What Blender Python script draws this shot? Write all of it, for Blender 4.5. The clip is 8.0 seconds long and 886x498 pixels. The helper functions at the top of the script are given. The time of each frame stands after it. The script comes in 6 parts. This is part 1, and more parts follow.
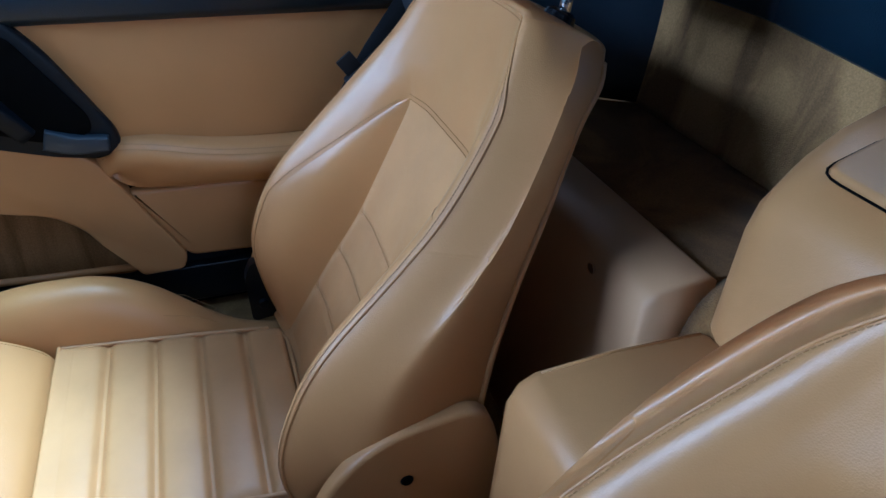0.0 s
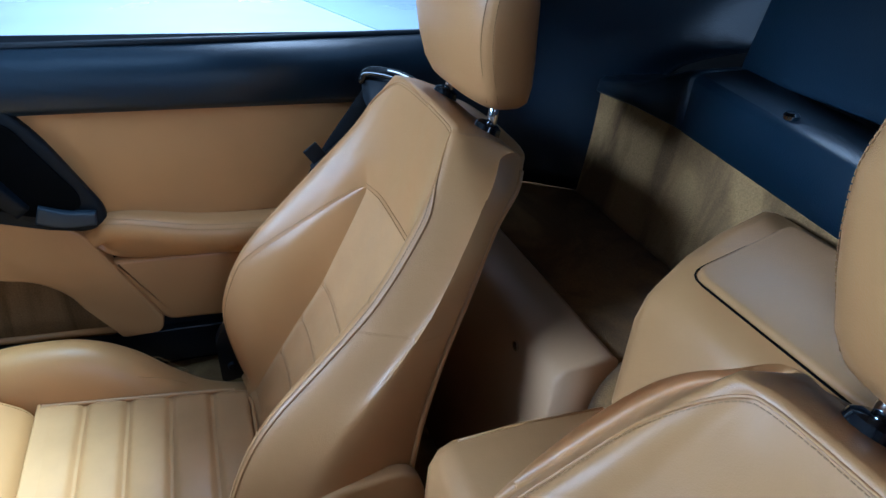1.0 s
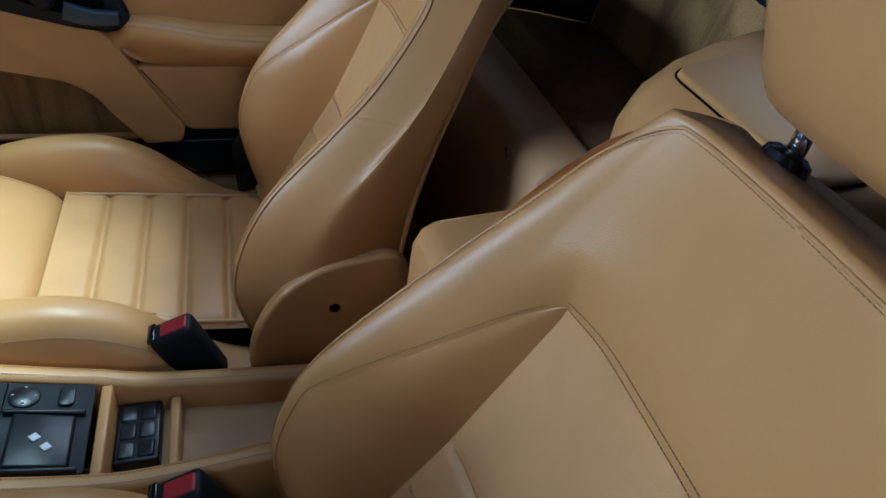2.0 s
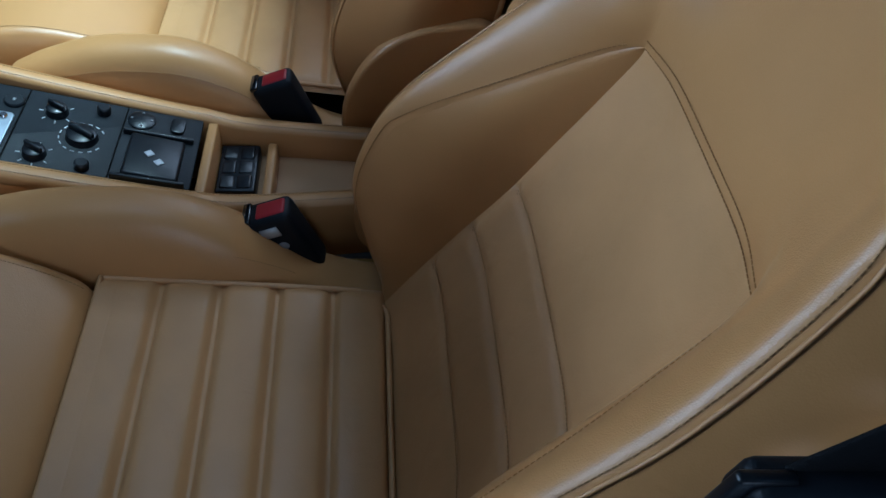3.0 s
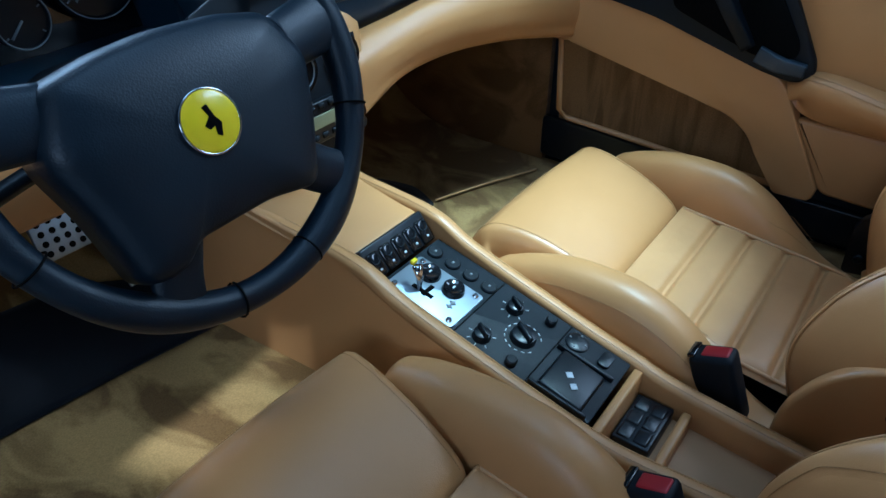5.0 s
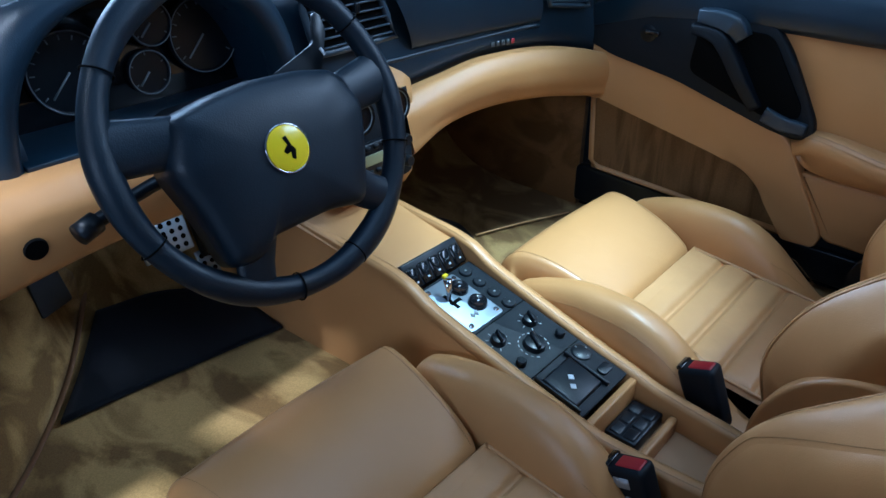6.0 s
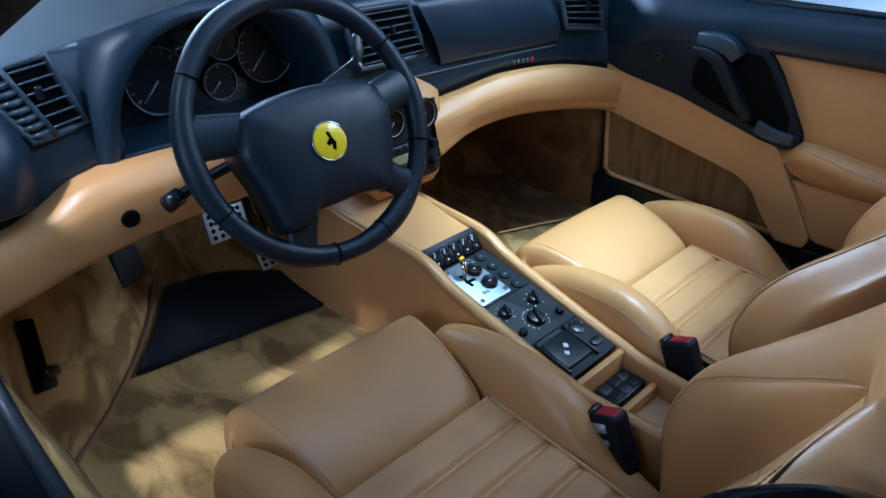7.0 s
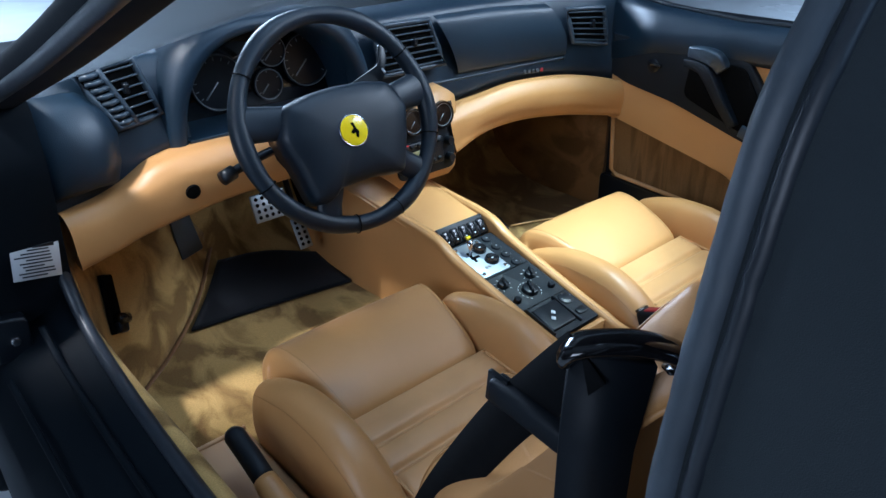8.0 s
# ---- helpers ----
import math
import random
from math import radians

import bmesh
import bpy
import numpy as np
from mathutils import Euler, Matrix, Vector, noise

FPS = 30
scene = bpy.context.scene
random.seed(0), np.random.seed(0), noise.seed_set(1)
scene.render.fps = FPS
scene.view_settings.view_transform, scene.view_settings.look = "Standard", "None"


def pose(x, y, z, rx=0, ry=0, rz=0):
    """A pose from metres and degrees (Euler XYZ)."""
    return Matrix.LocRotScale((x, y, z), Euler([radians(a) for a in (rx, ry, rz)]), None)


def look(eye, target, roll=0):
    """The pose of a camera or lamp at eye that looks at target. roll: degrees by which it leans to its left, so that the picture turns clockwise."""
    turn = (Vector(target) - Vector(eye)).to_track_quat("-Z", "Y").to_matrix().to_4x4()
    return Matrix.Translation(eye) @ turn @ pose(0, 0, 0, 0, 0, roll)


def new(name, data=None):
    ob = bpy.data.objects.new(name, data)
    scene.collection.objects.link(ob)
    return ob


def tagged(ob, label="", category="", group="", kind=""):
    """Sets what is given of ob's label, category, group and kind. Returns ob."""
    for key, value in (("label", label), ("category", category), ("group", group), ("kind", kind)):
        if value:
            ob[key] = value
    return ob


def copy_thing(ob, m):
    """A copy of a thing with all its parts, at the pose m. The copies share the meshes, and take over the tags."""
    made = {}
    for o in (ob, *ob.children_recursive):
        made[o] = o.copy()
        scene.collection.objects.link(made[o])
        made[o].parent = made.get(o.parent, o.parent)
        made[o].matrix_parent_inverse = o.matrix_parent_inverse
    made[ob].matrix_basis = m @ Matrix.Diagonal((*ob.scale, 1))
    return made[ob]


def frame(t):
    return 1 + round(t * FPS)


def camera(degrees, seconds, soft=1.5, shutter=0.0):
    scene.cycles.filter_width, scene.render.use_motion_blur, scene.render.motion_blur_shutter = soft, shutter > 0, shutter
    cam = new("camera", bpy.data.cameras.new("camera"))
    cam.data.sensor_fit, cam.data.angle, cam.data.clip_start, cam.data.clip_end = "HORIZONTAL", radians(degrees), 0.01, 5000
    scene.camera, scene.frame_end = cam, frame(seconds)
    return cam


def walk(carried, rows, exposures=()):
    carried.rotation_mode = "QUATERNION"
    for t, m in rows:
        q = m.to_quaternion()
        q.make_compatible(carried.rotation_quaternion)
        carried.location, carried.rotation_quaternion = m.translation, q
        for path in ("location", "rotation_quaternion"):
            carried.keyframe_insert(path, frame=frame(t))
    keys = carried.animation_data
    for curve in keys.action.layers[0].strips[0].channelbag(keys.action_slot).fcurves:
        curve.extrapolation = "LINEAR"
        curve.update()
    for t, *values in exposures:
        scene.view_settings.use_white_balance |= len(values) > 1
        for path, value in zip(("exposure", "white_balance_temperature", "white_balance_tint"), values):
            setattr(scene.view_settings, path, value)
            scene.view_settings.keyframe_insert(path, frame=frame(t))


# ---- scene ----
cam = camera(63.3, 8.0)

PATH = [
    (0, (-0.352, -0.176, 0.926), (1.243, -0.748, -0.136), 1.5),
    (0.5, (-0.405, -0.186, 0.979), (1.206, -0.808, -0.03), 0.8),
    (1, (-0.436, -0.209, 1.005), (1.225, -0.815, 0.07), 2.8),
    (1.5, (-0.465, -0.222, 1.004), (1.14, -0.789, -0.047), 3.8),
    (2, (-0.537, -0.227, 0.95), (0.979, -0.719, -0.259), 5.8),
    (2.2, (-0.562, -0.229, 0.935), (0.896, -0.67, -0.362), 6.2),
    (3.3, (-0.634, -0.238, 0.897), (0.625, -0.356, -0.653), 7.9),
    (3.5, (-0.629, -0.239, 0.894), (0.664, -0.245, -0.632), 7.1),
    (4, (-0.613, -0.242, 0.875), (0.791, 0.122, -0.503), 3.6),
    (4.5, (-0.586, -0.244, 0.912), (0.788, 0.49, -0.343), 0.8),
    (5, (-0.589, -0.228, 0.932), (0.75, 0.734, -0.2), 0.4),
    (5.2, (-0.602, -0.242, 0.944), (0.727, 0.775, -0.151), 0.5),
    (6.3, (-0.736, -0.42, 0.998), (0.546, 0.755, 0.009), -0.3),
    (6.5, (-0.759, -0.451, 1.006), (0.509, 0.747, 0.028), -0.4),
    (7, (-0.803, -0.525, 1.026), (0.428, 0.724, 0.065), -0.6),
    (7.5, (-0.849, -0.638, 1.046), (0.34, 0.666, 0.104), -1.0),
    (8, (-0.903, -0.726, 1.061), (0.254, 0.62, 0.14), -1.0),
]
EXPOSURES = [(0, -0.2, 4500, 12), (1.0, -0.05, 4600, 9), (1.5, -0.15, 5000, 9), (2.2, -0.6, 5150, 7), (3.3, -0.8, 4850, 8), (4.0, -0.95, 4850, 4), (4.5, -0.7, 4700, 2), (5.2, -0.4, 4600, 5), (6.3, -0.3, 4700, 10), (7.5, -0.05, 5000, 12), (8, 0.15, 5350, 12)]
walk(cam, [(t, look(eye, target, roll)) for t, eye, target, roll in PATH], EXPOSURES)

# ---- world, light, exposure ----
world = bpy.data.worlds.new("world")
scene.world = world
world.use_nodes = True
world.node_tree.nodes["Background"].inputs["Color"].default_value = (0.80, 0.90, 1.0, 1)
world.node_tree.nodes["Background"].inputs["Strength"].default_value = 0.18


def area_lamp(name, eye, target, sx, sy, watts, colour):
    data = bpy.data.lights.new(name, "AREA")
    data.shape, data.size, data.size_y, data.energy, data.color = "RECTANGLE", sx, sy, watts, colour
    ob = new(name, data)
    ob.matrix_world = look(eye, target)
    return ob


# area lamps added out of view as fill, and one spotlight over the open door
area_lamp("fill_lamp", (2.3, -1.4, 3.3), (0.45, 0.0, 0.4), 2.0, 1.6, 135, (0.84, 0.91, 0.95))
area_lamp("fill_lamp", (-3.8, -1.1, 2.0), (-0.5, -0.2, 0.5), 2.0, 1.2, 42, (0.85, 0.92, 1.0))
area_lamp("fill_lamp", (0.0, 3.2, 2.15), (-0.1, -0.4, 0.7), 1.5, 0.8, 88, (0.78, 0.90, 1.0))
area_lamp("fill_lamp", (0.2, 0.0, 3.3), (0.1, 0.7, 0.8), 1.4, 0.8, 13, (0.66, 0.84, 1.0))
# the next two and the last are added to brighten showroom walls and floor
area_lamp("fill_lamp", (-2.0, 6.5, 3.3), (-2.0, 6.6, 0), 5.0, 2.0, 260, (0.78, 0.91, 1.0)).data.spread = radians(110)
area_lamp("fill_lamp", (3.5, -7.0, 3.3), (3.5, -7.2, 0), 4.0, 2.0, 200, (0.78, 0.91, 1.0)).data.spread = radians(110)
area_lamp("fill_lamp", (-0.6, -3.2, 3.3), (-0.6, -3.2, 0), 3.0, 1.2, 26, (0.50, 0.74, 1.0))
area_lamp("fill_lamp", (6.0, -0.5, 3.3), (6.4, -0.5, 0), 2.0, 5.0, 215, (0.74, 0.89, 1.0)).data.spread = radians(100)
spot = bpy.data.lights.new("spot_lamp", "SPOT")
spot.energy, spot.spot_size, spot.spot_blend, spot.shadow_soft_size, spot.color = 600, radians(11.0), 0.6, 0.10, (1.0, 0.95, 0.86)
new("spot_lamp", spot).matrix_world = look((-2.0, 0.3, 3.1), (-0.38, 0.50, 0.2))

spot = bpy.data.lights.new("spot_lamp", "SPOT")
spot.energy, spot.spot_size, spot.spot_blend, spot.shadow_soft_size, spot.color = 1100, radians(13.0), 0.75, 0.12, (0.82, 1.0, 0.90)
new("spot_lamp", spot).matrix_world = look((0.95, -0.38, 3.3), (0.27, 0.22, 0.38))

# ---- materials ----
def material(name, colour, rough=0.5, metal=0.0, vary=0.12, scale=6.0, bump=0.0, grain=300.0, voronoi=False, coat=0.0, sheen=0.0, spec=0.5, fine=0.0, soft=0.0):
    m = bpy.data.materials.new(name)
    m.use_nodes = True
    nt = m.node_tree
    b = nt.nodes["Principled BSDF"]
    b.inputs["Roughness"].default_value, b.inputs["Metallic"].default_value = rough, metal
    b.inputs["Coat Weight"].default_value, b.inputs["Specular IOR Level"].default_value = coat, spec
    b.inputs["Sheen Weight"].default_value = sheen
    tc = nt.nodes.new("ShaderNodeTexCoord")
    n1 = nt.nodes.new("ShaderNodeTexNoise")
    n1.inputs["Scale"].default_value, n1.inputs["Detail"].default_value = scale, 5
    nt.links.new(tc.outputs["Object"], n1.inputs["Vector"])
    mix = nt.nodes.new("ShaderNodeMix")
    mix.data_type = "RGBA"
    mix.inputs[6].default_value = (*[c * (1 - vary) for c in colour], 1)
    mix.inputs[7].default_value = (*[min(1, c * (1 + vary)) for c in colour], 1)
    nt.links.new(n1.outputs["Fac"], mix.inputs["Factor"])
    out = mix.outputs[2]
    if fine:
        n3 = nt.nodes.new("ShaderNodeTexNoise")
        n3.inputs["Scale"].default_value, n3.inputs["Detail"].default_value = grain, 2
        nt.links.new(tc.outputs["Object"], n3.inputs["Vector"])
        m2 = nt.nodes.new("ShaderNodeMix")
        m2.data_type, m2.blend_type = "RGBA", "MULTIPLY"
        m2.inputs["Factor"].default_value = fine
        nt.links.new(out, m2.inputs[6])
        nt.links.new(n3.outputs["Fac"], m2.inputs[7])
        out = m2.outputs[2]
    nt.links.new(out, b.inputs["Base Color"])
    r = nt.nodes.new("ShaderNodeMapRange")
    r.inputs["To Min"].default_value, r.inputs["To Max"].default_value = max(0.02, rough - 0.08), min(1, rough + 0.08)
    nt.links.new(n1.outputs["Fac"], r.inputs["Value"])
    nt.links.new(r.outputs["Result"], b.inputs["Roughness"])
    if bump:
        t = nt.nodes.new("ShaderNodeTexVoronoi" if voronoi else "ShaderNodeTexNoise")
        t.inputs["Scale"].default_value = grain
        nt.links.new(tc.outputs["Object"], t.inputs["Vector"])
        bp = nt.nodes.new("ShaderNodeBump")
        bp.inputs["Strength"].default_value, bp.inputs["Distance"].default_value = bump, 0.001
        nt.links.new(t.outputs["Distance" if voronoi else "Fac"], bp.inputs["Height"])
        if soft:
            w = nt.nodes.new("ShaderNodeTexNoise")
            w.inputs["Scale"].default_value, w.inputs["Detail"].default_value, w.inputs["Distortion"].default_value = 26, 4, 0.6
            nt.links.new(tc.outputs["Object"], w.inputs["Vector"])
            wb = nt.nodes.new("ShaderNodeBump")
            wb.inputs["Strength"].default_value, wb.inputs["Distance"].default_value = soft, 0.004
            nt.links.new(w.outputs["Fac"], wb.inputs["Height"])
            nt.links.new(wb.outputs["Normal"], bp.inputs["Normal"])
        nt.links.new(bp.outputs["Normal"], b.inputs["Normal"])
    return m


TAN = (0.465, 0.237, 0.081)
LEATHER = material("tan_leather", TAN, 0.40, vary=0.14, scale=7, bump=0.12, grain=900, voronoi=True, soft=0.16)
LEATHER_PALE = material("worn_tan_leather", (0.50, 0.270, 0.104), 0.41, vary=0.22, scale=12, bump=0.12, grain=900, voronoi=True, soft=0.28)
LEATHER_DULL = material("tan_vinyl", (0.42, 0.24, 0.11), 0.55, vary=0.10, scale=5, bump=0.07, grain=1000, voronoi=True)
THREAD = material("tan_thread", (0.32, 0.170, 0.060), 0.8, vary=0.1)


def carpet(name, pale, deep, scale, stretch, tilt=(0.3, 0.2, 0.5)):
    """Brushed pile: patches of nap lying one way or the other, with clean strokes between."""
    m = material(name, pale, 0.95, vary=0.1, scale=scale, bump=0.8, grain=700, spec=0.05, sheen=0.08)
    nt = m.node_tree
    b = nt.nodes["Principled BSDF"]
    tc = nt.nodes.new("ShaderNodeTexCoord")
    mp = nt.nodes.new("ShaderNodeMapping")
    mp.inputs["Scale"].default_value = stretch
    mp.inputs["Rotation"].default_value = tilt
    nt.links.new(tc.outputs["Object"], mp.inputs["Vector"])
    n = nt.nodes.new("ShaderNodeTexNoise")
    n.inputs["Scale"].default_value, n.inputs["Detail"].default_value, n.inputs["Distortion"].default_value = scale, 4.0, 1.1
    nt.links.new(mp.outputs["Vector"], n.inputs["Vector"])
    ramp = nt.nodes.new("ShaderNodeValToRGB")
    ramp.color_ramp.elements[0].position, ramp.color_ramp.elements[1].position = 0.42, 0.58
    ramp.color_ramp.elements[0].color, ramp.color_ramp.elements[1].color = (*deep, 1), (*pale, 1)
    nt.links.new(n.outputs["Fac"], ramp.inputs["Fac"])
    f = nt.nodes.new("ShaderNodeTexNoise")
    f.inputs["Scale"].default_value, f.inputs["Detail"].default_value = 420, 2
    nt.links.new(tc.outputs["Object"], f.inputs["Vector"])
    mul = nt.nodes.new("ShaderNodeMix")
    mul.data_type, mul.blend_type = "RGBA", "MULTIPLY"
    mul.inputs["Factor"].default_value = 0.55
    nt.links.new(ramp.outputs["Color"], mul.inputs[6])
    nt.links.new(f.outputs["Fac"], mul.inputs[7])
    nt.links.new(mul.outputs[2], b.inputs["Base Color"])
    return m


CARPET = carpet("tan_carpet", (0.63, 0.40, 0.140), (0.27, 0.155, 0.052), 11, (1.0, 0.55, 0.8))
# the same golden carpet with the passenger footwell's shade put into its colours
CARPET_SHADED = carpet("shaded_tan_carpet", (0.44, 0.28, 0.105), (0.22, 0.125, 0.046), 11, (1.0, 0.7, 0.6))
CARPET_REAR = carpet("tan_rear_carpet", (0.44, 0.26, 0.10), (0.22, 0.125, 0.05), 6, (1.6, 1.0, 0.6))
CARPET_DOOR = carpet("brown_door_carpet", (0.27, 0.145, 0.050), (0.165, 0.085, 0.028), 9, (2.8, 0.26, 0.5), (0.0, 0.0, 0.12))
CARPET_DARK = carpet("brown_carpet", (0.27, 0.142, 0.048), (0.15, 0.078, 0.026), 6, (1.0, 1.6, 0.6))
MAT_BLACK = material("black_carpet", (0.006, 0.007, 0.010), 0.95, vary=0.3, scale=30, bump=0.8, grain=900, spec=0.1, sheen=0.1)
BLACK = material("black_leather", (0.003, 0.0088, 0.0165), 0.42, vary=0.15, scale=8, bump=0.15, grain=600, voronoi=True, spec=0.42)
BLACK_SOFT = material("black_dash_skin", (0.007, 0.0175, 0.030), 0.38, vary=0.18, scale=8, bump=0.16, grain=650, voronoi=True, spec=0.5)
PLASTIC = material("black_plastic", (0.003, 0.005, 0.008), 0.34, vary=0.1, scale=20, spec=0.4)
PLASTIC_MATT = material("matt_black_plastic", (0.004, 0.0065, 0.010), 0.55, vary=0.15, scale=40, bump=0.08, grain=700, spec=0.25)
GLOSS = material("gloss_black", (0.006, 0.006, 0.007), 0.10, vary=0.05, coat=0.5)
VENT = material("satin_black_plastic", (0.028, 0.042, 0.058), 0.40, vary=0.15, scale=30, bump=0.05, grain=700, spec=0.45)
# near-black for plugs, seams and closing panels; on openings it carries their shade
VOID = material("matt_black_and_cavity_shade", (0.003, 0.003, 0.003), 0.9, vary=0.1, spec=0.05)
WEBBING = material("black_webbing", (0.0035, 0.004, 0.005), 0.85, vary=0.2, scale=60, bump=0.5, grain=1200, spec=0.15)
PAINT = material("black_car_paint", (0.0035, 0.0055, 0.008), 0.5, vary=0.35, scale=6, spec=0.10)
TRIM_DARK = material("black_pillar_trim", (0.0035, 0.005, 0.0075), 0.7, vary=0.3, scale=20, bump=0.1, grain=500, spec=0.15)
RUBBER = material("grey_rubber", (0.046, 0.058, 0.072), 0.5, vary=0.4, scale=30, bump=0.3, grain=120)
SEAL = material("black_rubber_seal", (0.014, 0.018, 0.024), 0.42, vary=0.3, scale=30, bump=0.2, grain=150)
FABRIC = material("black_canvas", (0.021, 0.027, 0.031), 0.85, vary=0.15, scale=14, bump=0.5, grain=1500, spec=0.25)
ALU = material("brushed_aluminium", (0.34, 0.39, 0.44), 0.45, 1.0, vary=0.06, scale=40)
CHROME = material("chrome", (0.8, 0.8, 0.82), 0.10, 1.0, vary=0.03)
YELLOW = material("yellow_enamel", (0.80, 0.62, 0.0), 0.25, vary=0.03, coat=0.5)
RED = material("red_plastic", (0.32, 0.012, 0.018), 0.42, vary=0.1)
WHITE_MARK = material("white_marking", (0.55, 0.57, 0.6), 0.5, vary=0.05)
GREY_MARK = material("grey_marking", (0.20, 0.21, 0.22), 0.5, vary=0.05)
BADGE = material("dark_badge_grey", (0.06, 0.062, 0.066), 0.4, vary=0.05)
LABEL = material("silver_label", (0.45, 0.46, 0.47), 0.4, 0.3, vary=0.06)
LCD = material("lcd_screen", (0.22, 0.22, 0.12), 0.25, vary=0.05)
SHOW_FLOOR = material("grey_epoxy_floor", (0.62, 0.66, 0.70), 0.25, vary=0.05, scale=1.5)
SHOW_GREY = material("grey_floor_coating", (0.36, 0.42, 0.50), 0.3, vary=0.05, scale=2)
SHOW_WALL = material("white_wall_paint", (0.82, 0.83, 0.83), 0.7, vary=0.03, scale=2)
# low albedo for the unseen wall and ceiling, chosen to cut bounced light
WALL_DARK = material("dark_grey_unseen_wall", (0.10, 0.10, 0.11), 0.8, vary=0.05, scale=2)
CEILING = material("grey_unseen_ceiling", (0.20, 0.21, 0.22), 0.8, vary=0.05, scale=2)
BINDING = material("brown_leather_binding", (0.17, 0.080, 0.030), 0.5, vary=0.2, scale=40)
CABLE = material("grey_cable", (0.10, 0.11, 0.12), 0.5)
GLASS = bpy.data.materials.new("window_glass")
GLASS.use_nodes = True
_b = GLASS.node_tree.nodes["Principled BSDF"]
_b.inputs["Transmission Weight"].default_value, _b.inputs["Roughness"].default_value, _b.inputs["IOR"].default_value = 1.0, 0.0, 1.02
_b.inputs["Base Color"].default_value = (0.93, 0.97, 0.97, 1)


# ---- mesh helpers ----
def to_mesh(name, verts, faces, mat, smooth=True):
    me = bpy.data.meshes.new(name)
    me.from_pydata([tuple(map(float, v)) for v in verts], [], [tuple(int(i) for i in f) for f in faces])
    if smooth:
        me.polygons.foreach_set("use_smooth", [True] * len(me.polygons))
    me.materials.append(mat)
    return me


def put(name, me, parent=None, label="", at=None):
    """Links a mesh as one object, as a part of its parent where one is given."""
    ob = new(name, me)
    if at is not None:
        ob.matrix_basis = at
    if parent is not None:
        ob.parent = parent
        m, base = Matrix.Identity(4), parent
        while base is not None:
            m = base.matrix_parent_inverse @ base.matrix_basis @ m
            base = base.parent
        ob.matrix_parent_inverse = m.inverted()
    if label:
        ob["label"] = label
    return ob


def thing(name, label, category, at=(0, 0, 0), group="", kind=""):
    e = new(name)
    e.location = at
    e.empty_display_size = 0.02
    return tagged(e, label, category, group, kind)


def grid(P):
    P = np.asarray(P, float)
    n, m = P.shape[:2]
    idx = np.arange(n * m).reshape(n, m)
    f = np.stack([idx[:-1, :-1], idx[1:, :-1], idx[1:, 1:], idx[:-1, 1:]], -1).reshape(-1, 4)
    return P.reshape(-1, 3), f


def hermite(ts, vals, x):
    """A smooth curve through vals at ts, at the places x."""
    ts, vals, x = np.asarray(ts, float), np.asarray(vals, float), np.clip(np.asarray(x, float), ts[0], ts[-1])
    flat = vals.ndim == 1
    if flat:
        vals = vals[:, None]
    d = np.diff(vals, axis=0) / np.diff(ts)[:, None]
    s = np.vstack([d[:1], (d[1:] + d[:-1]) / 2, d[-1:]])
    s[1:-1][np.sign(d[1:]) != np.sign(d[:-1])] *= 0.4
    i = np.clip(np.searchsorted(ts, x, side="right") - 1, 0, len(ts) - 2)
    h = ts[i + 1] - ts[i]
    u = ((x - ts[i]) / h)[:, None]
    h = h[:, None]
    y = (2 * u**3 - 3 * u**2 + 1) * vals[i] + (u**3 - 2 * u**2 + u) * h * s[i] + (3 * u**2 - 2 * u**3) * vals[i + 1] + (u**3 - u**2) * h * s[i + 1]
    return y[:, 0] if flat else y


def net(ctrl, nu=24, nv=48):
    """A smooth sheet through a small net of control points, rows by columns."""
    c = np.asarray(ctrl, float)
    r, k = c.shape[:2]
    a = hermite(np.arange(r), c.reshape(r, -1), np.linspace(0, r - 1, nu)).reshape(nu, k, 3)
    b = np.stack([hermite(np.arange(k), a[i], np.linspace(0, k - 1, nv)) for i in range(nu)])
    return b


def sheet(name, ctrl, mat, parent=None, label="", nu=24, nv=48, thick=0.0, at=None):
    v, f = grid(net(ctrl, nu, nv))
    ob = put(name, to_mesh(name, v, f, mat), parent, label, at)
    if thick:
        md = ob.modifiers.new("solid", "SOLIDIFY")
        md.thickness, md.offset = abs(thick), (-1 if thick > 0 else 1)
    return ob


def from_bm(name, bm, mat, smooth=True, angle=40):
    me = bpy.data.meshes.new(name)
    bmesh.ops.recalc_face_normals(bm, faces=bm.faces)
    for e in bm.edges:
        if len(e.link_faces) == 2 and e.calc_face_angle() > radians(angle):
            e.smooth = False
    bm.to_mesh(me)
    bm.free()
    if smooth:
        me.polygons.foreach_set("use_smooth", [True] * len(me.polygons))
    me.materials.append(mat)
    return me


def box(sx, sy, sz, mat, bevel=0.004, seg=3, name="box", taper=1.0):
    bm = bmesh.new()
    bmesh.ops.create_cube(bm, size=1)
    for v in bm.verts:
        k = taper if v.co.z > 0 else 1.0
        v.co = Vector((v.co.x * sx * k, v.co.y * sy * k, v.co.z * sz))
    if bevel:
        bmesh.ops.bevel(bm, geom=bm.edges[:], offset=min(bevel, 0.45 * min(sx, sy, sz)), segments=seg, profile=0.5, affect="EDGES")
    return from_bm(name, bm, mat, angle=60)


